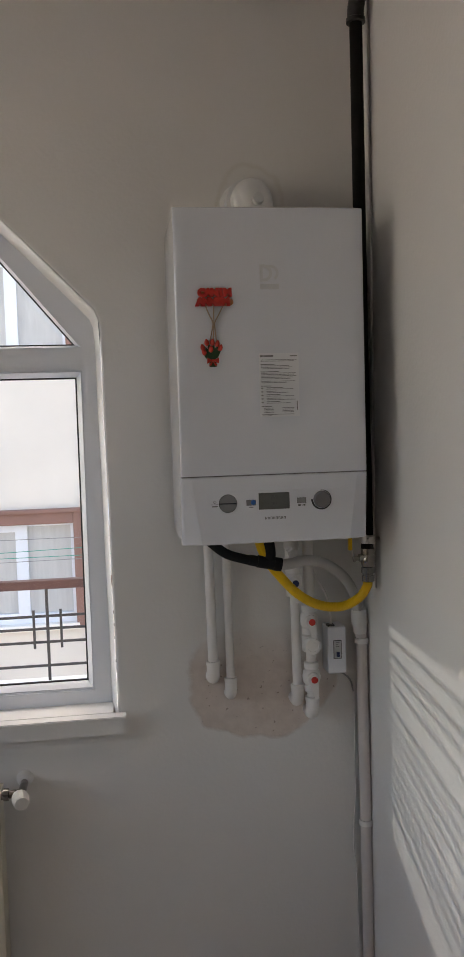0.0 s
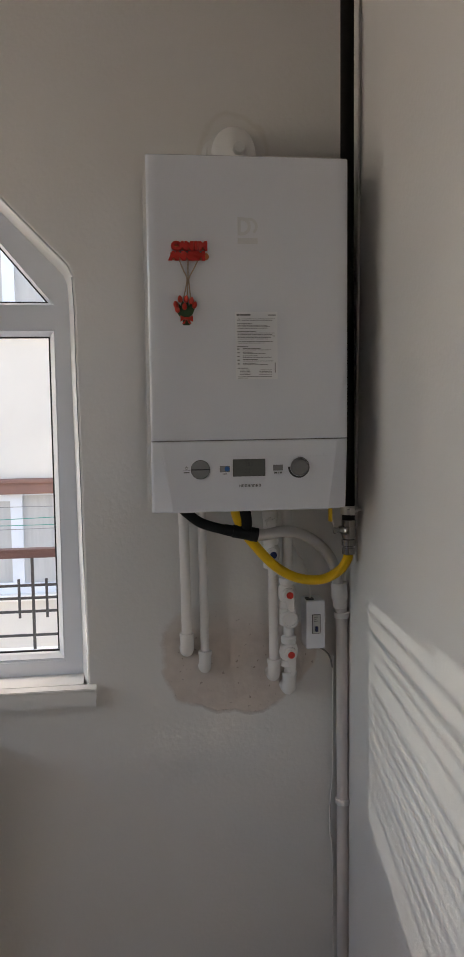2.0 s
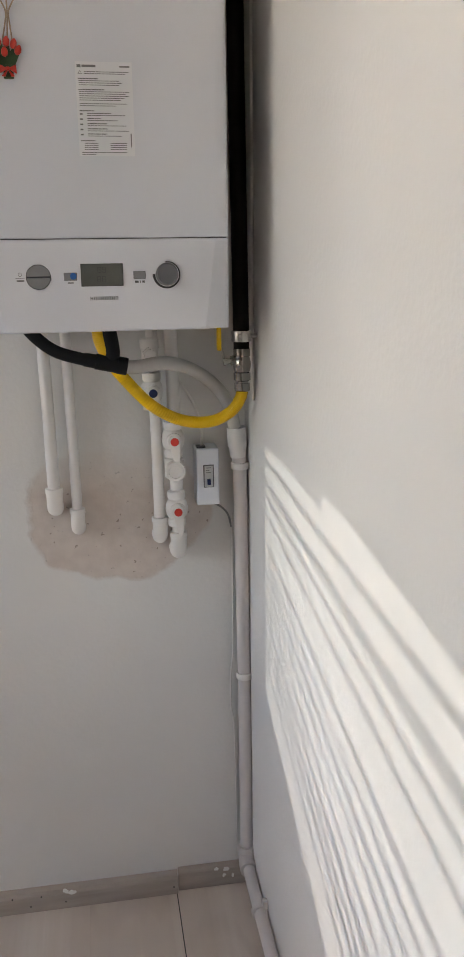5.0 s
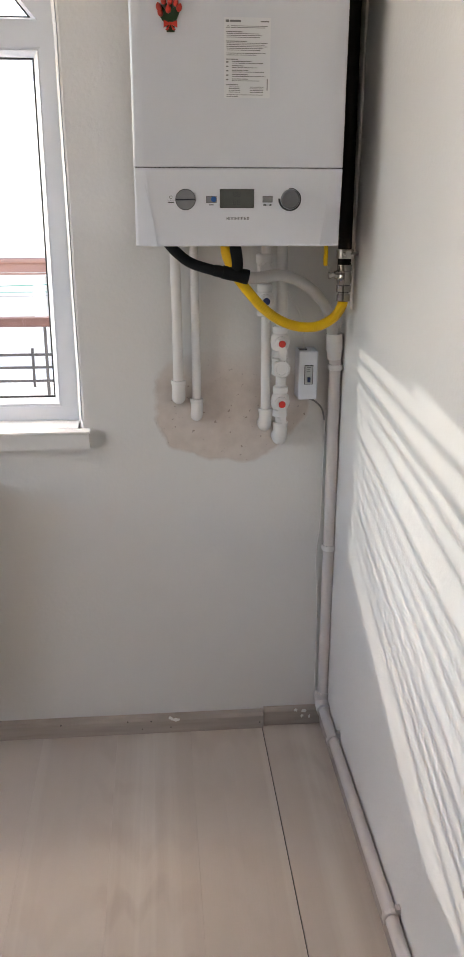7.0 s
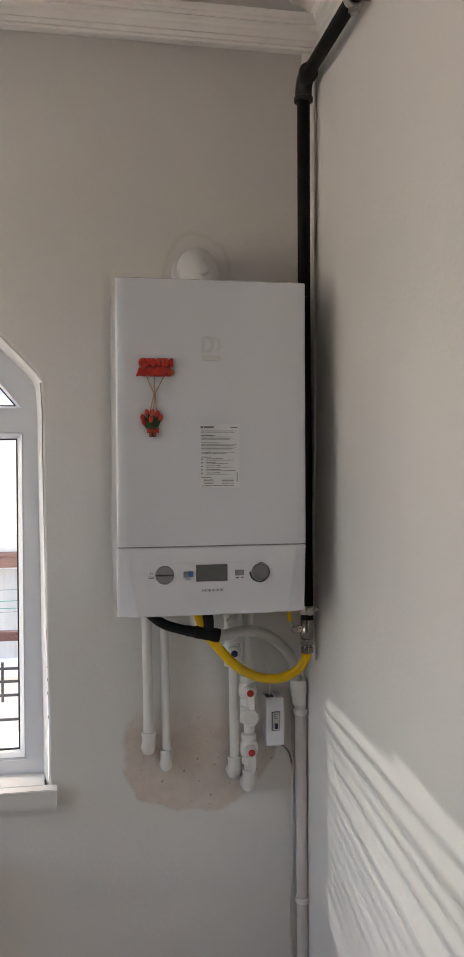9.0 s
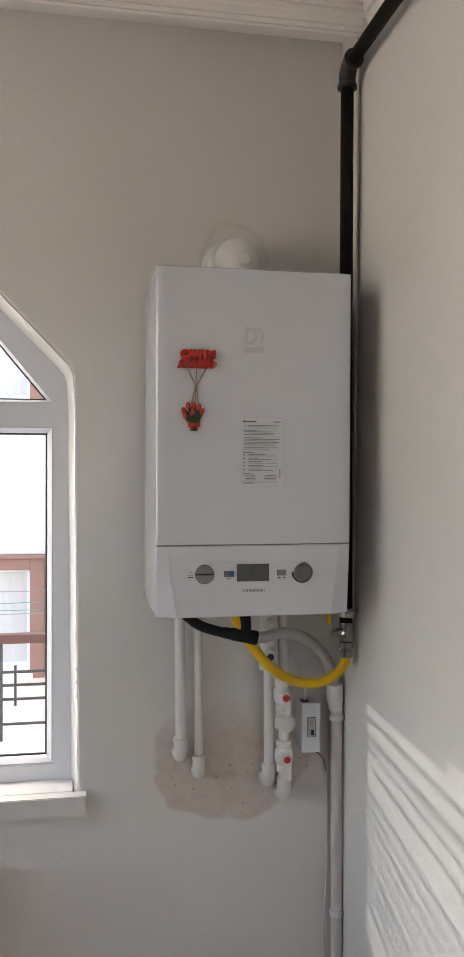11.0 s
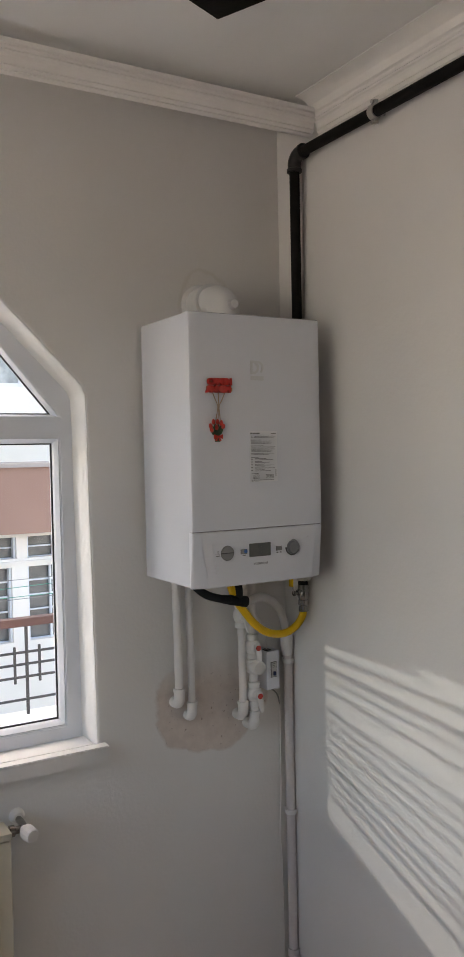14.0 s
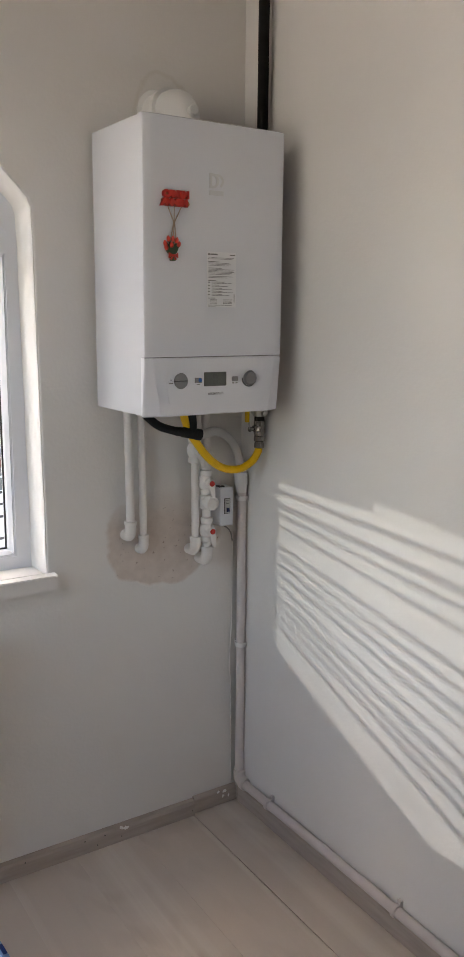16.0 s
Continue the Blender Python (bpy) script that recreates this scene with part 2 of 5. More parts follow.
DIMGLASS = plain("far_glass", (0.15, 0.155, 0.155), rough=0.12, grain=0.3, scale=5)
ASPHALT = plain("lane_paving", (0.30, 0.29, 0.28), rough=0.9, grain=0.1, scale=4, bump=0.3)
LINE_G = plain("green_line", (0.03, 0.30, 0.22), rough=0.5)
LINE_W = plain("grey_line", (0.25, 0.25, 0.25), rough=0.5)


# ---- building helpers ----
def part(name, bm, mat, parent=None, label="", smooth=None):
    """Links a bmesh as one mesh object under a thing or a part."""
    me = bpy.data.meshes.new(name)
    bmesh.ops.recalc_face_normals(bm, faces=bm.faces[:])
    if smooth is not None:
        for f in bm.faces:
            f.smooth = True
        for e in bm.edges:
            e.smooth = len(e.link_faces) < 2 or e.calc_face_angle(0.0) < radians(smooth)
    bm.to_mesh(me)
    bm.free()
    me.materials.append(mat)
    ob = new(name, me)
    if parent:
        ob.parent = parent
        ob.matrix_parent_inverse = pose(*parent_place(parent)).inverted()
    if label:
        tagged(ob, label)
    return ob


def parent_place(ob):
    at = Vector()
    while ob:
        at = at + ob.location
        if ob.parent:
            at = at + ob.matrix_parent_inverse.translation
        ob = ob.parent
    return at


def thing(name, at, label, category, group=""):
    ob = new(name)
    ob.location = at
    ob.empty_display_size = 0.05
    return tagged(ob, label, category, group)


def box(bm, a, b, bevel=0.0, seg=2):
    """An upright box from corner a to corner b, with rounded edges."""
    lo, hi = Vector([min(p, q) for p, q in zip(a, b)]), Vector([max(p, q) for p, q in zip(a, b)])
    made = bmesh.ops.create_cube(bm, size=1.0, matrix=Matrix.Translation((lo + hi) / 2) @ Matrix.Diagonal((*(hi - lo), 1)))
    if bevel:
        edges = list({e for v in made["verts"] for e in v.link_edges})
        bmesh.ops.bevel(bm, geom=edges, offset=bevel, segments=seg, profile=0.6, affect="EDGES")
    return bm


def boxes(*specs):
    bm = bmesh.new()
    for s in specs:
        box(bm, *s)
    return bm


def glide(points, steps=8):
    """A smooth line through the points."""
    p = [Vector(q) for q in points]
    p = [2 * p[0] - p[1], *p, 2 * p[-1] - p[-2]]
    out = []
    for i in range(1, len(p) - 2):
        for k in range(steps):
            t = k / steps
            out.append(0.5 * (2 * p[i] + (p[i + 1] - p[i - 1]) * t + (2 * p[i - 1] - 5 * p[i] + 4 * p[i + 1] - p[i + 2]) * t * t + (3 * p[i] - p[i - 1] - 3 * p[i + 1] + p[i + 2]) * t ** 3))
    return out + [p[-2]]


def tube(bm, points, radius, seg=16, caps=True):
    """A round tube along points; radius is a number or one for each point."""
    pts = [Vector(q) for q in points]
    rad = list(radius) if isinstance(radius, (list, tuple)) else [radius] * len(pts)
    side = None
    rings = []
    for i, q in enumerate(pts):
        way = (pts[min(i + 1, len(pts) - 1)] - pts[max(i - 1, 0)])
        if way.length < 1e-9:
            way = rings and way or Vector((0, 0, 1))
        way.normalize()
        if side is None:
            side = way.orthogonal().normalized()
        side = (side - way * side.dot(way)).normalized()
        up = way.cross(side)
        rings.append([bm.verts.new(q + rad[i] * (math.cos(a) * side + math.sin(a) * up)) for a in (2 * math.pi * k / seg for k in range(seg))])
    for r, s in zip(rings, rings[1:]):
        for k in range(seg):
            bm.faces.new((r[k], r[(k + 1) % seg], s[(k + 1) % seg], s[k]))
    if caps:
        bm.faces.new(rings[0][::-1])
        bm.faces.new(rings[-1])
    return bm


def turned(bm, base, way, profile, seg=24):
    """A body of revolution from base along way; profile is (distance, radius) pairs. Each pair is its own ring, so steps stay sharp."""
    base, way = Vector(base), Vector(way).normalized()
    return tube_fixed(bm, [base + way * d for d, r in profile], [r for d, r in profile], way, seg)


def tube_fixed(bm, pts, rad, way, seg):
    side = way.orthogonal().normalized()
    up = way.cross(side)
    rings = [[bm.verts.new(q + r * (math.cos(a) * side + math.sin(a) * up)) for a in (2 * math.pi * k / seg for k in range(seg))] for q, r in zip(pts, rad)]
    for r, s in zip(rings, rings[1:]):
        for k in range(seg):
            bm.faces.new((r[k], r[(k + 1) % seg], s[(k + 1) % seg], s[k]))
    bm.faces.new(rings[0][::-1])
    bm.faces.new(rings[-1])
    return bm


def slab(bm, outline, way, axes=None):
    """A flat plate: outline of 3D points, thickened by the vector way."""
    vs = [bm.verts.new(p) for p in outline]
    f = bm.faces.new(vs)
    made = bmesh.ops.extrude_face_region(bm, geom=[f])
    bmesh.ops.translate(bm, verts=[v for v in made["geom"] if isinstance(v, bmesh.types.BMVert)], vec=way)
    return bm


def holed(bm, outer, holes, way):
    """A plate with holes: outline and holes as 3D points in one plane, thickened by way."""
    edges = []
    for loop in (outer, *holes):
        vs = [bm.verts.new(p) for p in loop]
        edges += [bm.edges.new((vs[i], vs[(i + 1) % len(vs)])) for i in range(len(vs))]
    made = bmesh.ops.triangle_fill(bm, use_beauty=True, edges=edges)
    faces = [g for g in made["geom"] if isinstance(g, bmesh.types.BMFace)]
    made = bmesh.ops.extrude_face_region(bm, geom=faces)
    bmesh.ops.translate(bm, verts=[v for v in made["geom"] if isinstance(v, bmesh.types.BMVert)], vec=way)
    return bm


def sweep(bm, profile, start, end, out, up=(0, 0, 1)):
    """A straight moulding: profile of (out, up) pairs, from start to end, ends closed."""
    out, up = Vector(out), Vector(up)
    a, b = ([bm.verts.new(Vector(p) + out * u + up * v) for u, v in profile] for p in (start, end))
    for i in range(len(profile)):
        j = (i + 1) % len(profile)
        bm.faces.new((a[i], a[j], b[j], b[i]))
    bm.faces.new(a[::-1])
    bm.faces.new(b)
    return bm


def letters(name, text, size, at, turn, mat, parent, extrude=0.0004, bevel=0.0, label="", align="CENTER", offset=0.0):
    """Built-in lettering as a mesh."""
    cu = bpy.data.curves.new(name, "FONT")
    cu.body, cu.size, cu.extrude, cu.bevel_depth, cu.align_x, cu.offset = text, size, extrude, bevel, align, offset
    cu.resolution_u = 4
    tmp = bpy.data.objects.new(name, cu)
    scene.collection.objects.link(tmp)
    me = bpy.data.meshes.new_from_object(tmp.evaluated_get(bpy.context.evaluated_depsgraph_get()))
    bpy.data.objects.remove(tmp)
    bpy.data.curves.remove(cu)
    me.transform(pose(*at, *turn))
    me.materials.clear()
    me.materials.append(mat)
    ob = new(name, me)
    ob.parent = parent
    ob.matrix_parent_inverse = pose(*parent_place(parent)).inverted()
    return tagged(ob, label) if label else ob


# ---- structure ----
ROOM_W, ROOM_D, ROOM_H = -3.3, -7.0, 2.70
# outline of the window's opening, sill upwards and round, as (x, z)
MID = -1.14
HALF = [(-0.640, 0.86), (-0.645, 1.30), (-0.649, 1.80), (-0.652, 1.866), (-0.661, 1.890), (-0.684, 1.915), (-0.784, 2.018), (-0.876, 2.110), (-0.889, 2.120)]
OPENING = HALF + [(2 * MID - x, z) for x, z in HALF[::-1]]


def uneven(loop, step=0.03, amount=0.0016):
    """The loop with more points, and the small waviness of hand-trowelled plaster."""
    out = []
    for (x, z), (u, w) in zip(loop, loop[1:] + loop[:1]):
        k = max(1, round(math.hypot(u - x, w - z) / step))
        for i in range(k):
            p, q = x + (u - x) * i / k, z + (w - z) * i / k
            d = noise.noise_vector((p * 11, q * 11, 0.3)) * amount
            out.append((p + d.x, q + d.z))
    return out


def build_structure():
    bm = bmesh.new()
    loop = uneven(OPENING)
    holed(bm, [(x, 0, z) for x, z in ((ROOM_W - 0.2, -0.1), (0.2, -0.1), (0.2, 2.95), (ROOM_W - 0.2, 2.95))], [[(x, 0, z) for x, z in loop]], (0, 0.26, 0))
    edge = [e for e in bm.edges if all(abs(v.co.y) < 1e-5 and ROOM_W < v.co.x < -0.3 and 0.5 < v.co.z < 2.5 for v in e.verts) and any(abs(f.normal.y) < 0.5 for f in e.link_faces)]
    bmesh.ops.bevel(bm, geom=edge, offset=0.006, segments=3, profile=0.5, affect="EDGES")
    tagged(part("wall_north", bm, WALL_PATCH), "off-white painted window wall with bare plaster patch", "wall", kind="structure")
    lining = bmesh.new()
    a, b = ([lining.verts.new((MID + (x - MID) * k, y, k * (z - 1.5) + 1.5)) for x, z in loop] for y, k in ((0.004, 0.9965), (0.0845, 0.968)))
    for i in range(len(a)):
        j = (i + 1) % len(a)
        lining.faces.new((a[i], a[j], b[j], b[i]))
    tagged(part("trim", lining, REVEAL, smooth=40), "white gloss-painted window reveal with uneven edges", "window reveal", kind="structure")
    for name, a, b in (("wall_east", (0, ROOM_D - 0.2, -0.1), (0.2, -0.0, 2.95)), ("wall_south", (ROOM_W, ROOM_D - 0.2, -0.1), (0, ROOM_D, 2.95))):
        tagged(part(name, boxes((a, b)), WALL), "off-white painted plaster wall", "wall", kind="structure")
    # unseen opening, added so that sky light comes from the west
    bm = holed(bmesh.new(), [(ROOM_W, y, z) for y, z in ((ROOM_D - 0.2, -0.1), (0, -0.1), (0, 2.95), (ROOM_D - 0.2, 2.95))], [[(ROOM_W, y, z) for y, z in ((-2.65, 1.10), (-0.35, 1.10), (-0.35, 2.55), (-2.65, 2.55))]], (-0.2, 0, 0))
    tagged(part("wall_west", bm, WALL), "off-white painted wall with an unseen opening added for light", "wall", kind="structure")
    tagged(part("ceiling", boxes(((ROOM_W, ROOM_D, ROOM_H), (0, 0, 2.95))), CEIL), "flat white painted ceiling", "ceiling", kind="structure")
    # mouldings: a free-hanging curtain pelmet before the window wall, and a cornice along the east wall
    prof = [(0, 0), (0.012, 0), (0.016, 0.004), (0.013, 0.008), (0.018, 0.011), (0.021, 0.015), (0.018, 0.019), (0.020, 0.022), (0.022, 0.034), (0.026, 0.038), (0.032, 0.040), (0.034, 0.044), (0.031, 0.047), (0.036, 0.050), (0.038, 0.054), (0.035, 0.056), (0.042, 0.059), (0.044, 0.064), (0.044, 0.067), (0.047, 0.078), (0.055, 0.087), (0.067, 0.093), (0.080, 0.096), (0.092, 0.097), (0.092, 0.101), (0, 0.101)]
    rail = [p for p in prof if p[1] < 0.066] + [(0.044, 0.068), (0.010, 0.068), (0.006, 0.060), (0, 0.060)]
    bm = sweep(bmesh.new(), rail, (ROOM_W, -0.215, 2.600), (-0.030, -0.215, 2.600), (0, -1, 0))
    tagged(part("trim", bm, PLASTER, smooth=25), "white plaster curtain pelmet with stepped profile", "pelmet", kind="structure")
    bm = sweep(bmesh.new(), prof, (0, -0.236, 2.600), (0, ROOM_D, 2.600), (-1, 0, 0))
    tagged(part("trim", bm, PLASTER, smooth=25), "white stepped plaster ceiling cornice", "cornice", kind="structure")


build_structure()


def build_window():
    win = tagged(new("window_1"), "white plastic window with canted head", "window", kind="structure")
    y0, y1 = 0.085, 0.150
    low = 0.884
    rim = [(-0.648, low), (-0.652, 1.87), (-0.893, 2.114)]
    rim = rim + [(2 * MID - x, z) for x, z in rim[::-1]]
    tri = [(-0.717, 1.816), (-0.9165, 2.056)]
    tri = tri + [(2 * MID - x, z) for x, z in tri[::-1]]
    right = [(-0.717, 0.944), (-0.716, 1.733), (-1.081, 1.733), (-1.081, 0.944)]
    left = [(-1.199, 0.944), (-1.199, 1.733), (2 * MID + 0.716, 1.733), (2 * MID + 0.717, 0.944)]

    def grow(loop, d):
        c = Vector((sum(p[0] for p in loop) / len(loop), sum(p[1] for p in loop) / len(loop)))
        out = []
        for i, p in enumerate(loop):
            a, q, b = Vector(loop[i - 1]), Vector(p), Vector(loop[(i + 1) % len(loop)])
            n1 = Vector(((q - a).y, -(q - a).x)).normalized()
            n2 = Vector(((b - q).y, -(b - q).x)).normalized()
            n1 = n1 if n1.dot(q - c) > 0 else -n1
            n2 = n2 if n2.dot(q - c) > 0 else -n2
            m = (n1 + n2).normalized()
            out.append(tuple(q + m * d / max(0.3, m.dot(n1))))
        return out

    at = lambda loop, y: [(x, y, z) for x, z in loop]
    bm = holed(bmesh.new(), at(rim, y0), [at(grow(k, 0.009 if k is tri else 0.016), y0) for k in (tri, right, left)], (0, y1 - y0, 0))
    sharp = [e for e in bm.edges if all(abs(v.co.y - y0) < 1e-5 for v in e.verts) and any(abs(f.normal.y) < 0.5 for f in e.link_faces)]
    bmesh.ops.bevel(bm, geom=sharp, offset=0.003, segments=2, affect="EDGES")
    part("window_frame", bm, PVC, win)
    for loop in (tri, right, left):
        bm = bmesh.new()
        n = len(loop)
        wide = 0.57 if loop is tri else 1.0
        rows = [[bm.verts.new(p) for p in at(grow(loop, d * wide), y)] for d, y in ((0.0165, 0.092), (0.013, 0.090), (0.004, 0.104), (0.001, 0.113), (0.001, 0.135))]
        for r, s in zip(rows, rows[1:]):
            for i in range(n):
                bm.faces.new((r[i], r[(i + 1) % n], s[(i + 1) % n], s[i]))
        part("glazing_bead", bm, PVC, win)
        bm = bmesh.new()
        rows = [[bm.verts.new(p) for p in at(grow(loop, d), y)] for d, y in ((0.0025, 0.1135), (-0.0025, 0.1145), (-0.003, 0.119))]
        for r, s in zip(rows, rows[1:]):
            for i in range(n):
                bm.faces.new((r[i], r[(i + 1) % n], s[(i + 1) % n], s[i]))
        part("gasket", bm, GASKET, win, "black rubber glazing gasket")
        bm = bmesh.new()
        bm.faces.new([bm.verts.new(p) for p in at(grow(loop, 0.006), 0.121)])
        part("pane", bm, GLASS, win, "clear glass pane")
    bm = bmesh.new()
    slab(bm, [(-0.622, -0.033, 0.8835), (-0.622, -0.033, 0.888), (-0.622, 0.0, 0.8895), (-0.622, 0.0, 0.8835)], (-1.036, 0, 0))
    box(bm, (-0.6535, 0.0, 0.845), (2 * MID + 0.6535, 0.095, 0.8895))
    bmesh.ops.bevel(bm, geom=[e for e in bm.edges if e.calc_length() > 0.9], offset=0.002, segments=2, affect="EDGES")
    part("window_sill", bm, SILL, win, "white painted sill board with worn edge")
    bm = slab(bmesh.new(), [(-0.6235, -0.030, 0.843), (-0.6235, -0.030, 0.883), (-0.6235, 0.001, 0.883), (-0.6235, 0.001, 0.843)], (-1.033, 0, 0))
    bmesh.ops.bevel(bm, geom=[e for e in bm.edges if e.calc_length() > 0.9], offset=0.0015, segments=2, affect="EDGES")
    front = part("sill_front", bm, WALL, win, "wall-coloured board under the sill")
    part("screw_cap", turned(bmesh.new(), (-0.985, -0.0295, 0.858), (0, -1, 0), [(0, 0.0055), (0.0012, 0.0050), (0.0020, 0.0030)], 12), REVEAL, front, "painted-over screw head")
    return win


build_window()


def build_skirting():
    def board(x0, x1, h, t=0.014, lift=0.0):
        prof = [(0, lift), (t, lift), (t, h - 0.012), (t - 0.005, h - 0.003), (0.003, h), (0, h)]
        return sweep(bmesh.new(), prof, (x0, 0, 0), (x1, 0, 0), (0, -1, 0))

    long = tagged(part("baseboard", board(-0.178, ROOM_W, 0.052, 0.020), SKIRT), "grey-brown wooden skirting board with chipped paint", "skirting", kind="structure")
    short = tagged(part("baseboard", board(-0.0155, -0.176, 0.058, 0.013, 0.002), SKIRT), "short grey-brown skirting offcut with paint smears", "skirting", kind="structure")
    for x, z in ((-0.745, 0.040), (-0.560, 0.041), (-0.495, 0.039), (-0.520, 0.016), (-0.440, 0.018), (-0.950, 0.038), (-0.188, 0.020)):
        part("nail", turned(bmesh.new(), (x, -0.0195, z), (0, -1, 0), [(0, 0.0022), (0.0012, 0.0018)], 8), SLOT, long, "dark nail head")
    rng = random.Random(3)
    for under, cx, cz, y, w in ((long, -0.425, 0.042, -0.0197, 0.030), (long, -0.44, 0.047, -0.0197, 0.016), (short, -0.060, 0.045, -0.0128, 0.018), (short, -0.066, 0.030, -0.0128, 0.010), (short, -0.045, 0.026, -0.0128, 0.008), (short, -0.085, 0.049, -0.0128, 0.012)):
        pts = [(cx + w * 0.5 * math.cos(a) * rng.uniform(0.5, 1.1), y, cz + 0.006 * math.sin(a) * rng.uniform(0.4, 1.2)) for a in (2 * math.pi * k / 11 for k in range(11))]
        part("paint_smear", slab(bmesh.new(), pts, (0, -0.0008, 0)), REVEAL, under, "white paint smear")
    prof = [(0, 0), (0.014, 0), (0.014, 0.052), (0.009, 0.061), (0, 0.064)]
    tagged(part("baseboard", sweep(bmesh.new(), prof, (0, -0.015, 0), (0, ROOM_D, 0), (-1, 0, 0)), SKIRT), "grey-brown wooden skirting board under a pipe", "skirting", kind="structure")


build_skirting()


# ---- the boiler ----
BX0, BX1, BY, BZ0, BZ1, SEAM = -0.488, -0.0785, -0.309, 1.345, 2.060, 1.4925


def build_boiler():
    boiler = thing("boiler", (-0.28, -0.02, 1.34), "white wall-hung gas boiler with control panel", "boiler")
    bm = bmesh.new()
    box(bm, (BX0 + 0.0008, -0.015, BZ0 + 0.003), (BX1 - 0.0008, -0.2845, BZ1 - 0.001), 0.0015)
    part("casing", bm, ENAMEL, boiler)

    def shell(z0, z1, wing, fall, lip, power):
        """A front cover whose face curves back over the wing towards both sides; wing may change with height."""
        bm = bmesh.new()
        cols = 40
        zs = [z0, z0 + 0.0015, z0 + 0.004] + [z0 + 0.004 + (z1 - z0 - 0.008) * k / 12 for k in range(1, 12)] + [z1 - 0.004, z1 - 0.0015, z1]
        rows = []
        for k, z in enumerate(zs):
            v = (z - z0) / (z1 - z0)
            w = wing(v)
            edge = max(0.0, 0.003 - min(z - z0, z1 - z)) / 0.003
            xs = [BX0 + w * (i / 8) for i in range(8)] + [BX0 + w + (BX1 - BX0 - 2 * w) * i / (cols - 16) for i in range(cols - 15)] + [BX1 - w * (7 - i) / 8 for i in range(8)]
            row = [bm.verts.new((xs[0], -0.285, z))]
            for x in xs:
                d = min(x - BX0, BX1 - x)
                u = max(0.0, 1 - d / w)
                row.append(bm.verts.new((x, BY + fall(v) * u ** power + 0.003 * edge * edge + (0.002 if d < 1e-6 else 0.0), z)))
            row.append(bm.verts.new((xs[-1], -0.285, z)))
            rows.append(row)
        for r, s in zip(rows, rows[1:]):
            for i in range(len(r) - 1):
                bm.faces.new((r[i], r[i + 1], s[i + 1], s[i]))
        bm.faces.new(rows[0][::-1])
        bm.faces.new(rows[-1])
        return bm

    part("front_cover", shell(SEAM + 0.0006, BZ1, lambda u: 0.022, lambda u: 0.0035, 0, 1.5), ENAMEL, boiler, "white enamelled steel front cover", smooth=35)
    panel = part("control_panel", shell(BZ0, SEAM - 0.0006, lambda u: 0.022 + 0.020 * (1 - u), lambda u: 0.0035 + 0.014 * (1 - u), 0, 1.0), PANEL, boiler, "white plastic control panel", smooth=7)
    part("seam_gasket", boxes(((BX0 + 0.003, -0.27, SEAM - 0.002), (BX1 - 0.003, BY + 0.008, SEAM + 0.002))), GASKET, boiler)
    y = BY
    bm = slab(bmesh.new(), [(-0.436, y + 0.001, 1.462), (-0.118, y + 0.001, 1.459), (-0.130, y + 0.001, 1.381), (-0.424, y + 0.001, 1.377)], (0, -0.0025, 0))
    bmesh.ops.bevel(bm, geom=[e for e in bm.edges if all(v.co.y < y - 0.001 for v in e.verts)], offset=0.0018, segments=2, affect="EDGES")
    part("raised_plate", bm, PANEL, panel)
    y -= 0.0015

    def half_disc(cx, cz, r, up, gap=0.0012, deep=0.003):
        pts = [(cx + r * math.cos(a), cz + gap * up + (r - gap) * up * math.sin(a)) for a in (math.pi * k / 20 for k in range(21))]
        bm = slab(bmesh.new(), [(px, y, pz) for px, pz in pts], (0, -deep, 0))
        bmesh.ops.bevel(bm, geom=[e for e in bm.edges if all(v.co.y < y - deep * 0.9 for v in e.verts)], offset=0.0008, segments=2, affect="EDGES")
        return bm

    bm = turned(bmesh.new(), (-0.3890, y + 0.0004, 1.4337), (0, -1, 0), [(0, 0.0198), (0.0006, 0.0198), (0.0006, 0.019)], 40)
    part("button_surround", bm, DARK, panel)
    for up in (1, -1):
        part("power_button", half_disc(-0.3890, 1.4337, 0.0187, up), GREY, panel, "grey half-round rubber button")

    def key(name, x, z, w, h, mat, label, deep=0.002):
        ob = part(name, box(bmesh.new(), (x - w / 2, y, z - h / 2), (x + w / 2, y - deep, z + h / 2), 0.0012, 2), mat, panel, label)
        part("key_rim", boxes(((x - w / 2 - 0.0006, y + 0.001, z - h / 2 - 0.0006), (x + w / 2 + 0.0006, y - 0.0004, z + h / 2 + 0.0006))), DARK, panel)
        return ob

    key("reset_button", -0.3385, 1.4338, 0.0195, 0.0112, GREY, "small grey reset button")
    part("button_dot", turned(bmesh.new(), (-0.3340, y - 0.0018, 1.4343), (0, -1, 0), [(0, 0.0054), (0.0007, 0.0052), (0.001, 0.0045)], 20), BLUE, panel, "blue round sticker")
    key("mode_button", -0.2275, 1.4345, 0.0185, 0.0106, GREY, "small grey mode button")
    screen = key("display", -0.2880, 1.4357, 0.0665, 0.0345, LCD, "dark grey liquid crystal display")
    digits = bmesh.new()
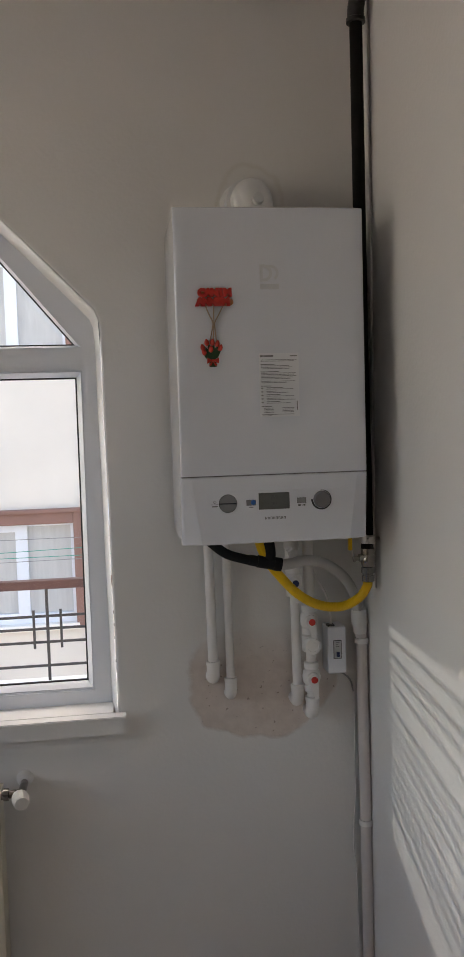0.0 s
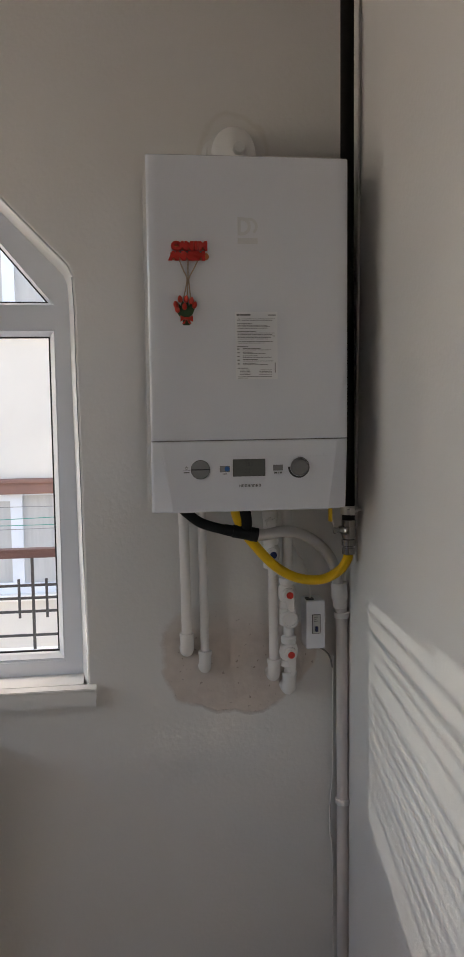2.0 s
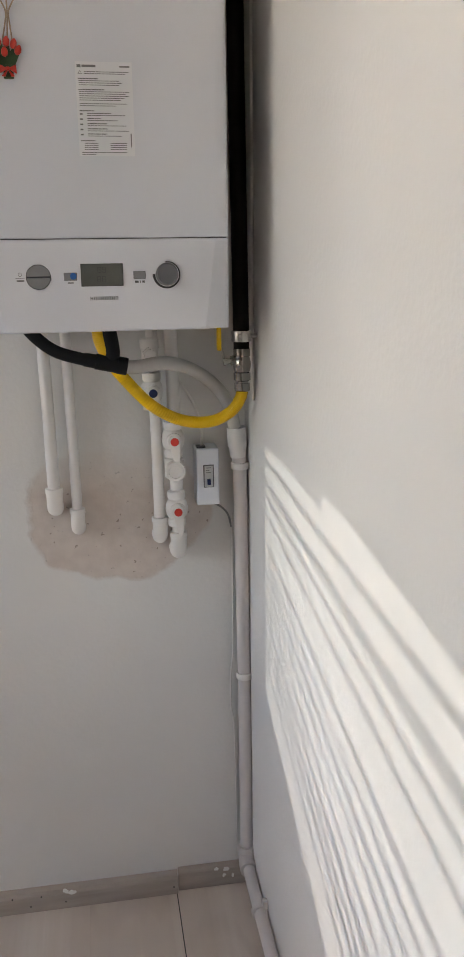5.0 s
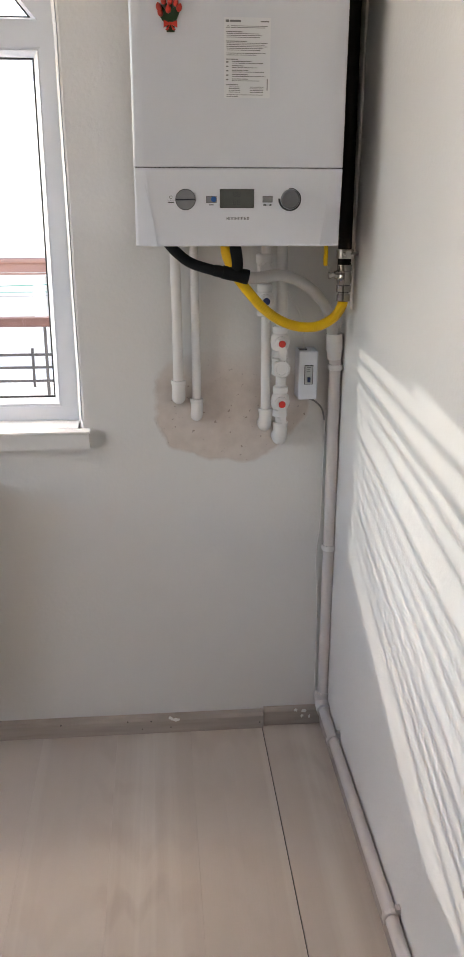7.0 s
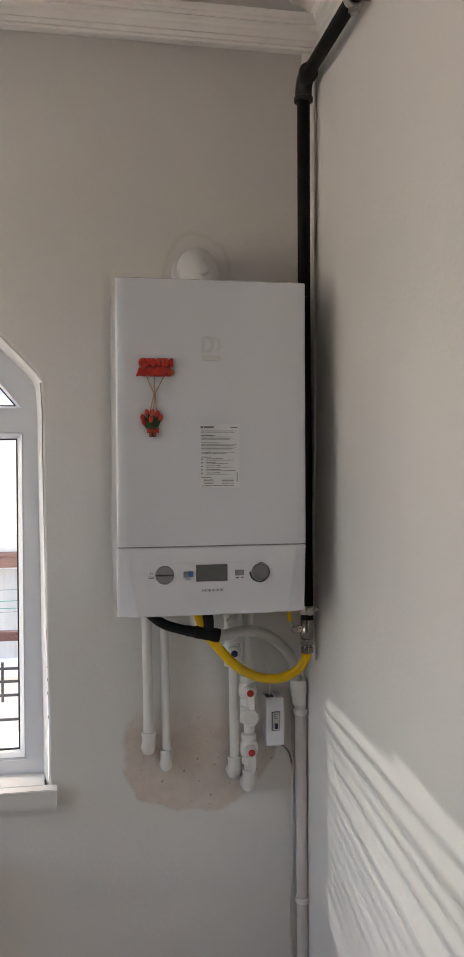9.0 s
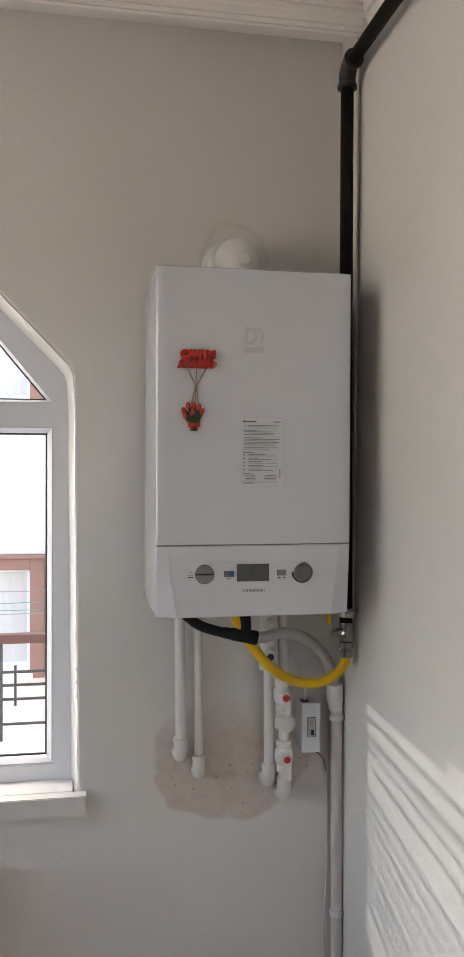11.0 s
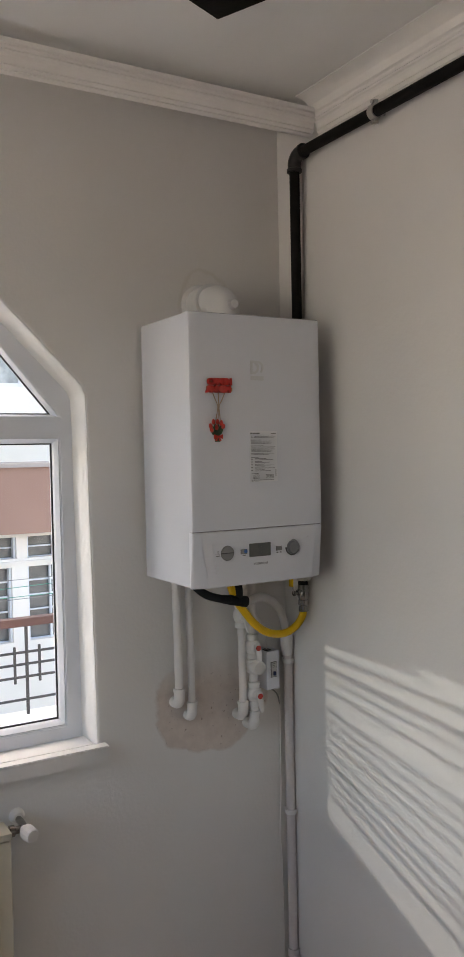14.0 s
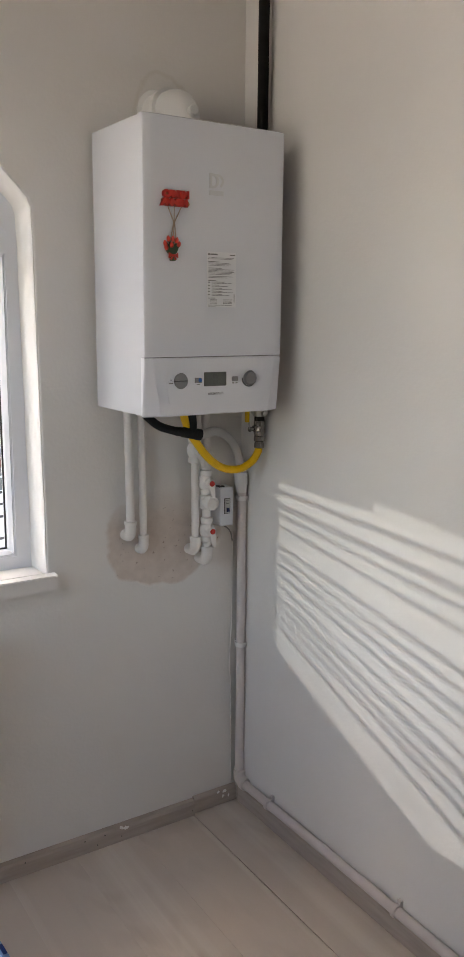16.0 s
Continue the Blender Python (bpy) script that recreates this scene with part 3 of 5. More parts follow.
    for cx, cz, h in ((-0.2920, 1.4437, 0.008), (-0.2845, 1.4437, 0.008), (-0.2930, 1.4290, 0.0085), (-0.2850, 1.4290, 0.0085)):
        for k in (-1, 0, 1):
            box(digits, (cx - 0.0024, y - 0.0019, cz + k * h / 2 - 0.0004), (cx + 0.0024, y - 0.0022, cz + k * h / 2 + 0.0004))
        for k in (-1, 1):
            box(digits, (cx + k * 0.0026 - 0.0004, y - 0.0019, cz - h / 2), (cx + k * 0.0026 + 0.0004, y - 0.0022, cz + h / 2))
    part("display_digits", digits, DARK, panel)
    # round selector with its dark arc
    arc = bmesh.new()
    for k in range(44):
        a0, a1 = (radians(178 + 280 * q / 44) for q in (k, k + 1))
        w0, w1 = (0.0042 - 0.0030 * q / 44 for q in (k, k + 1))
        slab(arc, [(-0.1825 + r * math.cos(a), y, 1.4350 + r * math.sin(a)) for r, a in ((0.0195, a0), (0.0195 + w0, a0), (0.0195 + w1, a1), (0.0195, a1))], (0, -0.0006, 0))
    part("dial_scale", arc, DARK, panel, "dark printed dial arc")
    dial = part("dial", turned(bmesh.new(), (-0.1825, y, 1.4350), (0, -1, 0), [(0, 0.0186), (0.004, 0.0184), (0.009, 0.0176), (0.0105, 0.0165), (0.0108, 0.015), (0.0100, 0.0145), (0.0100, 0.001)], 48), plain("dial_grey", (0.15, 0.15, 0.16), rough=0.45, grain=0.03), panel, "dark grey round temperature dial", smooth=30)

    def bars(name, specs, mat, under, yy):
        bm = bmesh.new()
        for x0, x1, z, h in specs:
            box(bm, (x0, yy, z - h / 2), (x1, yy - 0.0003, z + h / 2))
        return part(name, bm, mat, under)

    strokes = []
    for k in range(8):
        x = -0.3085 + 0.0058 * k
        strokes += [(x, x + 0.0012, 1.3985, 0.0056), (x + 0.0030, x + 0.0042, 1.3985, 0.0056)]
        strokes += [(x, x + 0.0042, 1.4009, 0.0009)] if k % 3 else [(x, x + 0.0042, 1.3984, 0.0009)]
    bars("product_mark", strokes, INK, panel, y)
    for spec in [(-0.4250, -0.4103, 1.4325, 0.0006), (-0.4235, -0.4115, 1.4283, 0.0022), (-0.3430, -0.3340, 1.4238, 0.0018), (-0.2355, -0.2295, 1.4240, 0.0034), (-0.2270, -0.2260, 1.4240, 0.0036), (-0.2235, -0.2195, 1.4240, 0.0034)]:
        bars("panel_print", [spec], INK, panel, y)
    ring = bmesh.new()
    for k in range(20):
        a0, a1 = (radians(120 + 300 * q / 20) for q in (k, k + 1))
        slab(ring, [(-0.4175 + r * math.cos(a), y, 1.4380 + r * math.sin(a)) for r, a in ((0.0024, a0), (0.0031, a0), (0.0031, a1), (0.0024, a1))], (0, -0.0003, 0))
    box(ring, (-0.4178, y, 1.4380), (-0.4172, y - 0.0003, 1.4415))
    part("power_symbol", ring, INK, panel)
    for x0, x1 in ((-0.468, -0.449), (-0.131, -0.139)):
        part("moulded_rib", slab(bmesh.new(), [(x0, BY, 1.462), (x0 + 0.0016, BY, 1.462), (x1 + 0.0016, BY, 1.376), (x1, BY, 1.376)], (0, -0.0012, 0)), PANEL, panel)

    # maker's emblem: two rounded plates and a bar, pressed in pale grey
    y = BY
    EMBLEM = plain("emblem_grey", (0.55, 0.56, 0.58), rough=0.3, grain=0.02)

    def dee(x0, z0, w, h, t, first=0):
        """A rounded letter-like ring as a raised plate; first leaves out the straight back."""
        r = h / 2
        turn = [radians(-90 + 180 * k / 16) for k in range(17)]
        out = [(x0, z0 - h)] + [(x0 + w - r + r * math.cos(a), z0 - r + r * math.sin(a)) for a in turn] + [(x0, z0)]
        hole = [(x0 + t, z0 - h + t)] + [(x0 + w - r + (r - t) * math.cos(a), z0 - r + (r - t) * math.sin(a)) for a in turn] + [(x0 + t, z0 - t)]
        bm = bmesh.new()
        n = len(out)
        for i in range(first, n - 1 if first else n):
            j = (i + 1) % n
            slab(bm, [(p[0], y, p[1]) for p in (out[i], out[j], hole[j], hole[i])], (0, -0.0016, 0))
        bmesh.ops.remove_doubles(bm, verts=bm.verts[:], dist=1e-6)
        return bm

    part("emblem", dee(-0.3065, 1.940, 0.027, 0.036, 0.0065), EMBLEM, boiler, "pale grey raised emblem")
    part("emblem", dee(-0.2905, 1.9390, 0.0250, 0.0340, 0.0055, 4), EMBLEM, boiler, "pale grey raised emblem")
    part("emblem_bar", box(bmesh.new(), (-0.3065, y, 1.8880), (-0.2655, y - 0.0012, 1.8995), 0.0005, 1), EMBLEM, boiler)

    # instruction label
    lx0, lx1, lz0, lz1 = -0.3130, -0.2265, 1.617, 1.753
    label = part("instruction_label", boxes(((lx0, y + 0.0005, lz0), (lx1, y - 0.0005, lz1))), PAPER, boiler, "white printed instruction sticker")
    rng = random.Random(5)
    yy = y - 0.0005
    w, h = lx1 - lx0, lz1 - lz0
    at = lambda u, v: (lx0 + u * w, lz1 - v * h)
    rows = []

    def line(u0, u1, v, t=0.0075):
        (x0, z), (x1, _) = at(u0, v), at(u1, v)
        x = x0
        while x < x1:
            q = min(x1, x + rng.uniform(0.0020, 0.0052))
            rows.append((x, q - 0.0005, z, t * h))
            x = q
    for k, (v, u1) in enumerate(((0.105, 0.95), (0.125, 0.88))):
        line(0.15, u1, v)
    for v, n, bold in ((0.185, 3, 0.40), (0.30, 5, 0.5)):
        line(0.04, bold, v - 0.008, 0.011)
        for k in range(n):
            line(0.05, rng.uniform(0.75, 0.95), v + 0.022 * (k + 1) - 0.008)
    line(0.05, 0.9, 0.44), line(0.05, 0.7, 0.462)
    line(0.04, 0.3, 0.515, 0.011)
    for k in range(5):
        v = 0.55 + 0.055 * k
        line(0.17, rng.uniform(0.4, 0.6), v - 0.008, 0.010), line(0.17, rng.uniform(0.6, 0.92), v + 0.014)
    line(0.04, 0.3, 0.835, 0.010)
    for k in range(4):
        v = 0.862 + 0.022 * k
        line(0.10, 0.35, v), line(0.56, 0.86, v)
    line(0.05, 0.86, 0.962), line(0.05, 0.3, 0.982)
    bars("label_print", rows, INK, label, yy)
    heavy = [(*[at(u, 0)[0] for u in (0.03, 0.10)], at(0, 0.045)[1], 0.0042), (*[at(u, 0)[0] for u in (0.115, 0.36)], at(0, 0.045)[1], 0.0034), (*[at(u, 0)[0] for u in (0.78, 0.96)], at(0, 0.048)[1], 0.0020), (at(0.93, 0)[0], at(0.95, 0)[0], at(0, 0.83)[1], 0.020)]
    heavy += [(at(0.04, 0)[0], at(0.09, 0)[0], at(0, 0.55 + 0.055 * k)[1], 0.0022) for k in range(5)]
    for spec in heavy:
        bars("label_heading", [spec], BLACK_INK, label, yy)
    tri = bmesh.new()
    for a, b in (((0.045, 0.128), (0.115, 0.128)), ((0.115, 0.128), (0.08, 0.095)), ((0.08, 0.095), (0.045, 0.128))):
        p, q = Vector(at(*a)), Vector(at(*b))
        d = (q - p).normalized() * 0.0003
        m = Vector((-d.y, d.x))
        slab(tri, [(v.x, yy, v.y) for v in (p - m, q - m, q + m, p + m)], (0, -0.0003, 0))
    part("warning_triangle", tri, BLACK_INK, label)

    # flue collar on top
    bm = turned(bmesh.new(), (-0.285, -0.142, BZ1 - 0.002), (0, 0, 1), [(0, 0.066), (0.008, 0.066), (0.008, 0.058), (0.012, 0.056)], 40)
    part("flue_collar", bm, ENAMEL, boiler)
    for x in (-0.413, -0.357, -0.20, -0.155):
        part("pipe_union", turned(bmesh.new(), (x, -0.045, BZ0 + 0.008), (0, 0, -1), [(0, 0.020), (0.016, 0.020), (0.020, 0.017)], 6), PIPE if x > -0.3 else PANEL, boiler)
    return boiler


build_boiler()


def build_flue():
    flue = thing("flue_pipe", (-0.285, 0.0, 2.14), "white enamelled flue elbow running into the wall", "flue pipe")
    c, r = Vector((-0.285, -0.142, 2.062)), 0.0450
    pts = [c, c + Vector((0, 0, 0.021))] + [c + Vector((0, 0.050 - 0.050 * math.cos(a), 0.021 + 0.050 * math.sin(a))) for a in (math.pi / 2 * k / 12 for k in range(1, 13))] + [Vector((-0.285, -0.05, 2.133))]
    part("elbow", tube(bmesh.new(), pts, r, 40), FLUE, flue, smooth=40)
    part("straight_pipe", turned(bmesh.new(), (-0.285, -0.055, 2.133), (0, 1, 0), [(0, 0.0515), (0.062, 0.0515)], 40), FLUE, flue, smooth=40)
    part("clamp_ring", turned(bmesh.new(), (-0.285, -0.072, 2.133), (0, 1, 0), [(0, 0.0515), (0.001, 0.0545), (0.004, 0.0535), (0.007, 0.0545), (0.017, 0.0545), (0.020, 0.0535), (0.023, 0.0545), (0.024, 0.0515)], 40), FLUE, flue, smooth=40)
    part("wall_rosette", turned(bmesh.new(), (-0.285, 0.001, 2.133), (0, -1, 0), [(0, 0.064), (0.004, 0.062), (0.006, 0.056), (0.010, 0.05)], 40), FLUE, flue, smooth=40)
    part("test_cap", turned(bmesh.new(), (-0.284, -0.172, 2.106), (0.0, -1, 0.15), [(0, 0.010), (0.012, 0.010), (0.012, 0.0135), (0.024, 0.0135), (0.026, 0.012)], 24), FLUE, flue, "small white screw cap", smooth=40)
    part("clamp_screw", boxes(((-0.345, -0.070, 2.078), (-0.335, -0.054, 2.090), 0.001), ((-0.350, -0.066, 2.082), (-0.333, -0.060, 2.086))), STEEL, flue, "small steel screw")


build_flue()


# ---- magnet on the boiler's door ----
def build_magnet():
    mag = thing("fridge_magnet", (-0.42, BY, 1.80), "red lettered fridge magnet with strings and a tulip bunch", "magnet")
    y = BY
    for text, x0, z in (("CANIM", -0.4535, 1.8815), ("ANNEM", -0.4585, 1.8585)):
        for k, ch in enumerate(text):
            cx = x0 + 0.0082 + 0.0156 * k
            letters("letter", ch, 0.024, (cx, y - 0.0065, z), (90, 0, 0), LETTER, mag, 0.0030, 0.0021, offset=0.0009)
    bm = bmesh.new()
    box(bm, (-0.452, y, 1.881), (-0.378, y - 0.0035, 1.899), 0.0015)
    box(bm, (-0.457, y, 1.857), (-0.376, y - 0.0034, 1.8755), 0.0015)
    turned(bm, (-0.3765, y, 1.866), (0, -1, 0), [(0, 0.0085), (0.004, 0.0085), (0.007, 0.006)], 14)
    part("backing", bm, CLAYBASE, mag, "amber resin backing")
    for i, (x0, sway) in enumerate(((-0.437, 0.012), (-0.4165, 0.003), (-0.393, -0.011))):
        end = -0.4285 + 0.008 * i
        pts = glide([(x0, y - 0.003, 1.858), (x0 * 0.55 - 0.4185 * 0.45 + 0.0, y - 0.004, 1.836), (-0.4175 + 0.0025 * (i - 1), y - 0.004, 1.815), (-0.4185 - 0.004 * (1 - i), y - 0.004, 1.795), (end, y - 0.004, 1.768)], 6)
        part("string", tube(bmesh.new(), pts, 0.0014, 6), JUTE, mag, "twisted jute string")

    def leafy(bm, base, tip, wide):
        base, tip = Vector(base), Vector(tip)
        side = Vector(((tip - base).z, 0, -(tip - base).x)).normalized() * wide
        mid = base.lerp(tip, 0.45)
        slab(bm, [base - side * 0.3, mid - side, tip, mid + side, base + side * 0.3], (0, -0.002, 0))
    bm = bmesh.new()
    for tx, tz in ((-0.4515, 1.751), (-0.446, 1.762), (-0.434, 1.770), (-0.420, 1.772), (-0.407, 1.764), (-0.3985, 1.758), (-0.402, 1.745), (-0.4485, 1.741)):
        leafy(bm, (-0.4235, y - 0.001 - random.random() * 0.002, 1.722), (tx, y - 0.003, tz), 0.006)
    box(bm, (-0.431, y, 1.7045), (-0.4135, y - 0.006, 1.728), 0.002)
    part("leaves", bm, LEAF, mag, "dark green painted leaves")
    for cx, cz, lean in ((-0.4465, 1.753, -14), (-0.4365, 1.766, -6), (-0.4225, 1.766, 4), (-0.4105, 1.7625, 12), (-0.4265, 1.749, 0), (-0.4035, 1.752, 20), (-0.4435, 1.742, -16)):
        bm = turned(bmesh.new(), (0, 0, -0.0085), (0, 0, 1), [(0, 0.0016), (0.0025, 0.0048), (0.007, 0.0060), (0.012, 0.0052), (0.016, 0.0026), (0.0175, 0.0008)], 10)
        bmesh.ops.transform(bm, matrix=pose(cx, y - 0.0055, cz, 0, lean, 0) @ Matrix.Diagonal((1, 0.75, 1, 1)), verts=bm.verts)
        part("tulip", bm, TULIP, mag, "red tulip bud", smooth=60)
    bm = bmesh.new()
    for s in (-1, 1):
        slab(bm, [(-0.4225, y - 0.006, 1.7205), (-0.4225 + s * 0.014, y - 0.006, 1.7275), (-0.4225 + s * 0.0145, y - 0.006, 1.7125)], (0, -0.004, 0))
        slab(bm, [(-0.4225, y - 0.006, 1.720), (-0.4225 + s * 0.011, y - 0.006, 1.7085), (-0.4225 + s * 0.005, y - 0.006, 1.7075)], (0, -0.003, 0))
    box(bm, (-0.4255, y - 0.006, 1.7175), (-0.4195, y - 0.0115, 1.7235), 0.001)
    part("bow", bm, TULIP, mag, "red ribbon bow")
    mag.location, mag.scale = (-0.4102, BY, 1.806), (0.87, 0.95, 0.84)


build_magnet()


# ---- pipes under the boiler ----
def elbow_down(bm, x, y, z, r):
    """A socket elbow at the foot of a drop, turning into the wall."""
    c = 0.020
    pts = [Vector((x, y, z + 0.045)), Vector((x, y, z + c))]
    pts += [Vector((x, y + c - c * math.cos(a), z + c - c * math.sin(a))) for a in (math.pi / 2 * k / 8 for k in range(1, 9))]
    pts += [Vector((x, 0.004, z))]
    tube(bm, pts, r, 20)
    turned(bm, (x, y, z + 0.047), (0, 0, -1), [(0, r - 0.001), (0.001, r + 0.0014), (0.010, r + 0.0014), (0.011, r - 0.001)], 20)
    return bm


def water_pipe(x, y, foot, r, label, top=1.342):
    pipe = thing("water_pipe", (x, 0, foot), label, "pipe", "pipes under the boiler")
    part("pipe_drop", tube(bmesh.new(), [(x - 0.004, y, top), (x - 0.001, y, (top + foot) / 2), (x, y, foot + 0.03)], r, 20), PIPE, pipe, smooth=50)
    part("pipe_elbow", elbow_down(bmesh.new(), x, y, foot + 0.018, r + 0.0042), PIPE, pipe, "white moulded elbow", smooth=40)
    return pipe


def valve(pipe, x, y, z, cap, cap_label, lever=True):
    """A white moulded stop valve: two socket ends, a waisted body, a lever plate and its coloured cap."""
    bm = turned(bmesh.new(), (x, y, z + 0.038), (0, 0, -1), [(0, 0.015), (0.002, 0.0185), (0.014, 0.0185), (0.018, 0.016), (0.024, 0.0205), (0.038, 0.0235), (0.052, 0.0205), (0.058, 0.016), (0.062, 0.0185), (0.074, 0.0185), (0.076, 0.015)], 24)
    turned(bm, (x, y - 0.012, z), (0, -1, 0), [(0, 0.0165), (0.014, 0.0155), (0.017, 0.0125)], 20)
    body = part("valve_body", bm, PIPE, pipe, "white moulded stop valve", smooth=40)
    if lever:
        bm = slab(bmesh.new(), [(x - 0.009, y - 0.029, z + 0.011), (x + 0.009, y - 0.029, z + 0.011), (x + 0.011, y - 0.030, z - 0.012), (x + 0.0085, y - 0.036, z - 0.046), (x + 0.001, y - 0.036, z - 0.050), (x - 0.003, y - 0.034, z - 0.040), (x - 0.009, y - 0.030, z - 0.012)], (0, -0.006, 0))
        bmesh.ops.bevel(bm, geom=bm.edges[:], offset=0.0012, segments=2, affect="EDGES")
        part("lever", bm, PIPE, body)
    part("cap", turned(bmesh.new(), (x, y - 0.034, z), (0, -1, 0), [(0, 0.0085), (0.003, 0.0083), (0.0042, 0.007)], 20), cap, body, cap_label)
    return body


def build_water():
    water_pipe(-0.4020, -0.036, 0.950, 0.0122, "thick white plastic heating pipe dropping from the boiler")
    water_pipe(-0.3580, -0.030, 0.903, 0.0105, "thin white plastic heating pipe dropping from the boiler")
    cold = water_pipe(-0.1900, -0.042, 0.878, 0.0115, "white cold water pipe with blue-capped stop valve")
    valve(cold, -0.197, -0.050, 1.207, NAVY, "dark blue valve cap")
    bm = turned(bmesh.new(), (-0.199, -0.050, 1.312), (0, 0, -1), [(0, 0.015), (0.003, 0.019), (0.020, 0.019), (0.024, 0.0165), (0.045, 0.0165), (0.050, 0.019), (0.062, 0.019), (0.065, 0.014)], 18)
    turned(bm, (-0.200, -0.060, 1.282), (0, -1, 0), [(0, 0.015), (0.014, 0.014), (0.014, 0.0115), (0.020, 0.011)], 6)
    part("filter_fitting", bm, PIPE, cold, "white union with hexagon plug", smooth=30)
    hot = water_pipe(-0.1525, -0.044, 0.844, 0.0130, "white hot water pipe with two red-capped stop valves")
    valve(hot, -0.158, -0.050, 1.108, REDCAP, "red valve cap")
    valve(hot, -0.155, -0.050, 0.962, REDCAP, "red valve cap")
    bm = turned(bmesh.new(), (-0.157, -0.050, 1.070), (0, 0, -1), [(0, 0.0165), (0.003, 0.020), (0.040, 0.020), (0.043, 0.0165)], 24)
    turned(bm, (-0.1585, -0.058, 1.049), (0, -1, 0), [(0, 0.0185), (0.022, 0.0185), (0.024, 0.0205), (0.034, 0.0205), (0.036, 0.019), (0.036, 0.014), (0.034, 0.013)], 28)
    part("strainer", bm, PIPE, hot, "white strainer with round plug", smooth=40)


build_water()


def build_gas():
    gas = thing("gas_pipe", (-0.034, -0.14, 1.24), "black painted steel gas pipe with elbow below the cornice", "gas pipe")
    x, y, zt, r = -0.0345, -0.141, 2.571, 0.0150
    part("riser", tube(bmesh.new(), [(x + 0.004, y, 1.288), (x, y, 1.8), (x, y, zt - 0.03)], r, 24), GASBLACK, gas, smooth=50)
    part("top_run", tube(bmesh.new(), [(x, y - 0.03, zt), (x, ROOM_D, zt + 0.004)], r, 24), GASBLACK, gas, smooth=50)
    c = 0.030
    pts = [Vector((x, y, zt - 0.042)), Vector((x, y, zt - c))] + [Vector((x, y - c + c * math.cos(a), zt - c + c * math.sin(a))) for a in (math.pi / 2 * k / 8 for k in range(1, 9))] + [Vector((x, y - 0.042, zt))]
    bm = tube(bmesh.new(), pts, 0.0195, 24)
    turned(bm, (x, y, zt - 0.050), (0, 0, 1), [(0, 0.0195), (0.001, 0.0225), (0.010, 0.0225), (0.012, 0.0195)], 24)
    turned(bm, (x, y - 0.050, zt), (0, 1, 0), [(0, 0.0195), (0.001, 0.0225), (0.010, 0.0225), (0.012, 0.0195)], 24)
    part("elbow", bm, plain("black_iron", (0.02, 0.018, 0.018), rough=0.45, grain=0.1), gas, smooth=40)

    def clamp(at, axis):
        m = Matrix.Translation(at) @ (Matrix.Rotation(radians(90), 4, "X") if axis == "y" else Matrix.Identity(4))
        bm = turned(bmesh.new(), (0, 0, -0.010), (0, 0, 1), [(0, 0.0155), (0, 0.0185), (0.003, 0.0195), (0.010, 0.0178), (0.017, 0.0195), (0.020, 0.0185), (0.020, 0.0155)], 28)
        for s in (-1, 1):
            box(bm, (-0.005, s * 0.017, -0.009), (0.007, s * 0.031, 0.009), 0.002)
            turned(bm, (-0.010, s * 0.0255, 0), (1, 0, 0), [(0, 0.0055), (0.006, 0.0055), (0.006, 0.003), (0.022, 0.003)], 8)
        bmesh.ops.transform(bm, matrix=m, verts=bm.verts)
        tube(bm, [Vector(at) + Vector((0.017, 0, 0)), Vector((0.002, at[1], at[2]))], 0.004, 8)
        return bm
    part("pipe_clamp", clamp((x, -0.506, zt), "y"), STEEL, gas, "galvanised steel pipe clamp", smooth=40)
    part("pipe_clamp", clamp((x, -1.75, zt), "y"), STEEL, gas, "galvanised steel pipe clamp", smooth=40)
    bm = clamp((x + 0.004, y, 1.318), "z")
    part("pipe_clamp", bm, STEEL, gas, "galvanised steel pipe clamp", smooth=40)
    # ball valve
    vx = x + 0.0045
    bm = turned(bmesh.new(), (vx, y, 1.295), (0, 0, -1), [(0, 0.0155), (0, 0.0165), (0.014, 0.0165), (0.014, 0.0145), (0.020, 0.0160), (0.030, 0.0180), (0.040, 0.0160), (0.046, 0.0140), (0.046, 0.0165), (0.060, 0.0165), (0.062, 0.0125), (0.066, 0.0125), (0.066, 0.0150), (0.080, 0.0150), (0.082, 0.0120)], 16)
    turned(bm, (vx - 0.012, y, 1.273), (-1, 0, -0.1), [(0, 0.010), (0.010, 0.009), (0.010, 0.006), (0.020, 0.006), (0.020, 0.008), (0.024, 0.008)], 12)
    ball = part("ball_valve", bm, NICKEL, gas, "nickel-plated gas ball valve", smooth=30)
    part("valve_arm", tube(bmesh.new(), glide([(vx - 0.034, y, 1.271), (vx - 0.036, y, 1.284), (vx - 0.040, y, 1.297), (vx - 0.043, y, 1.312)], 4), 0.0028, 8), STEEL, ball)
    part("valve_grip", box(bmesh.new(), (vx - 0.0475, y - 0.007, 1.292), (vx - 0.0395, y + 0.007, 1.352), 0.002), YELLOW, ball, "yellow valve handle")

    hose = thing("gas_hose", (-0.17, -0.16, 1.16), "yellow coated corrugated gas hose looping under the boiler", "hose")
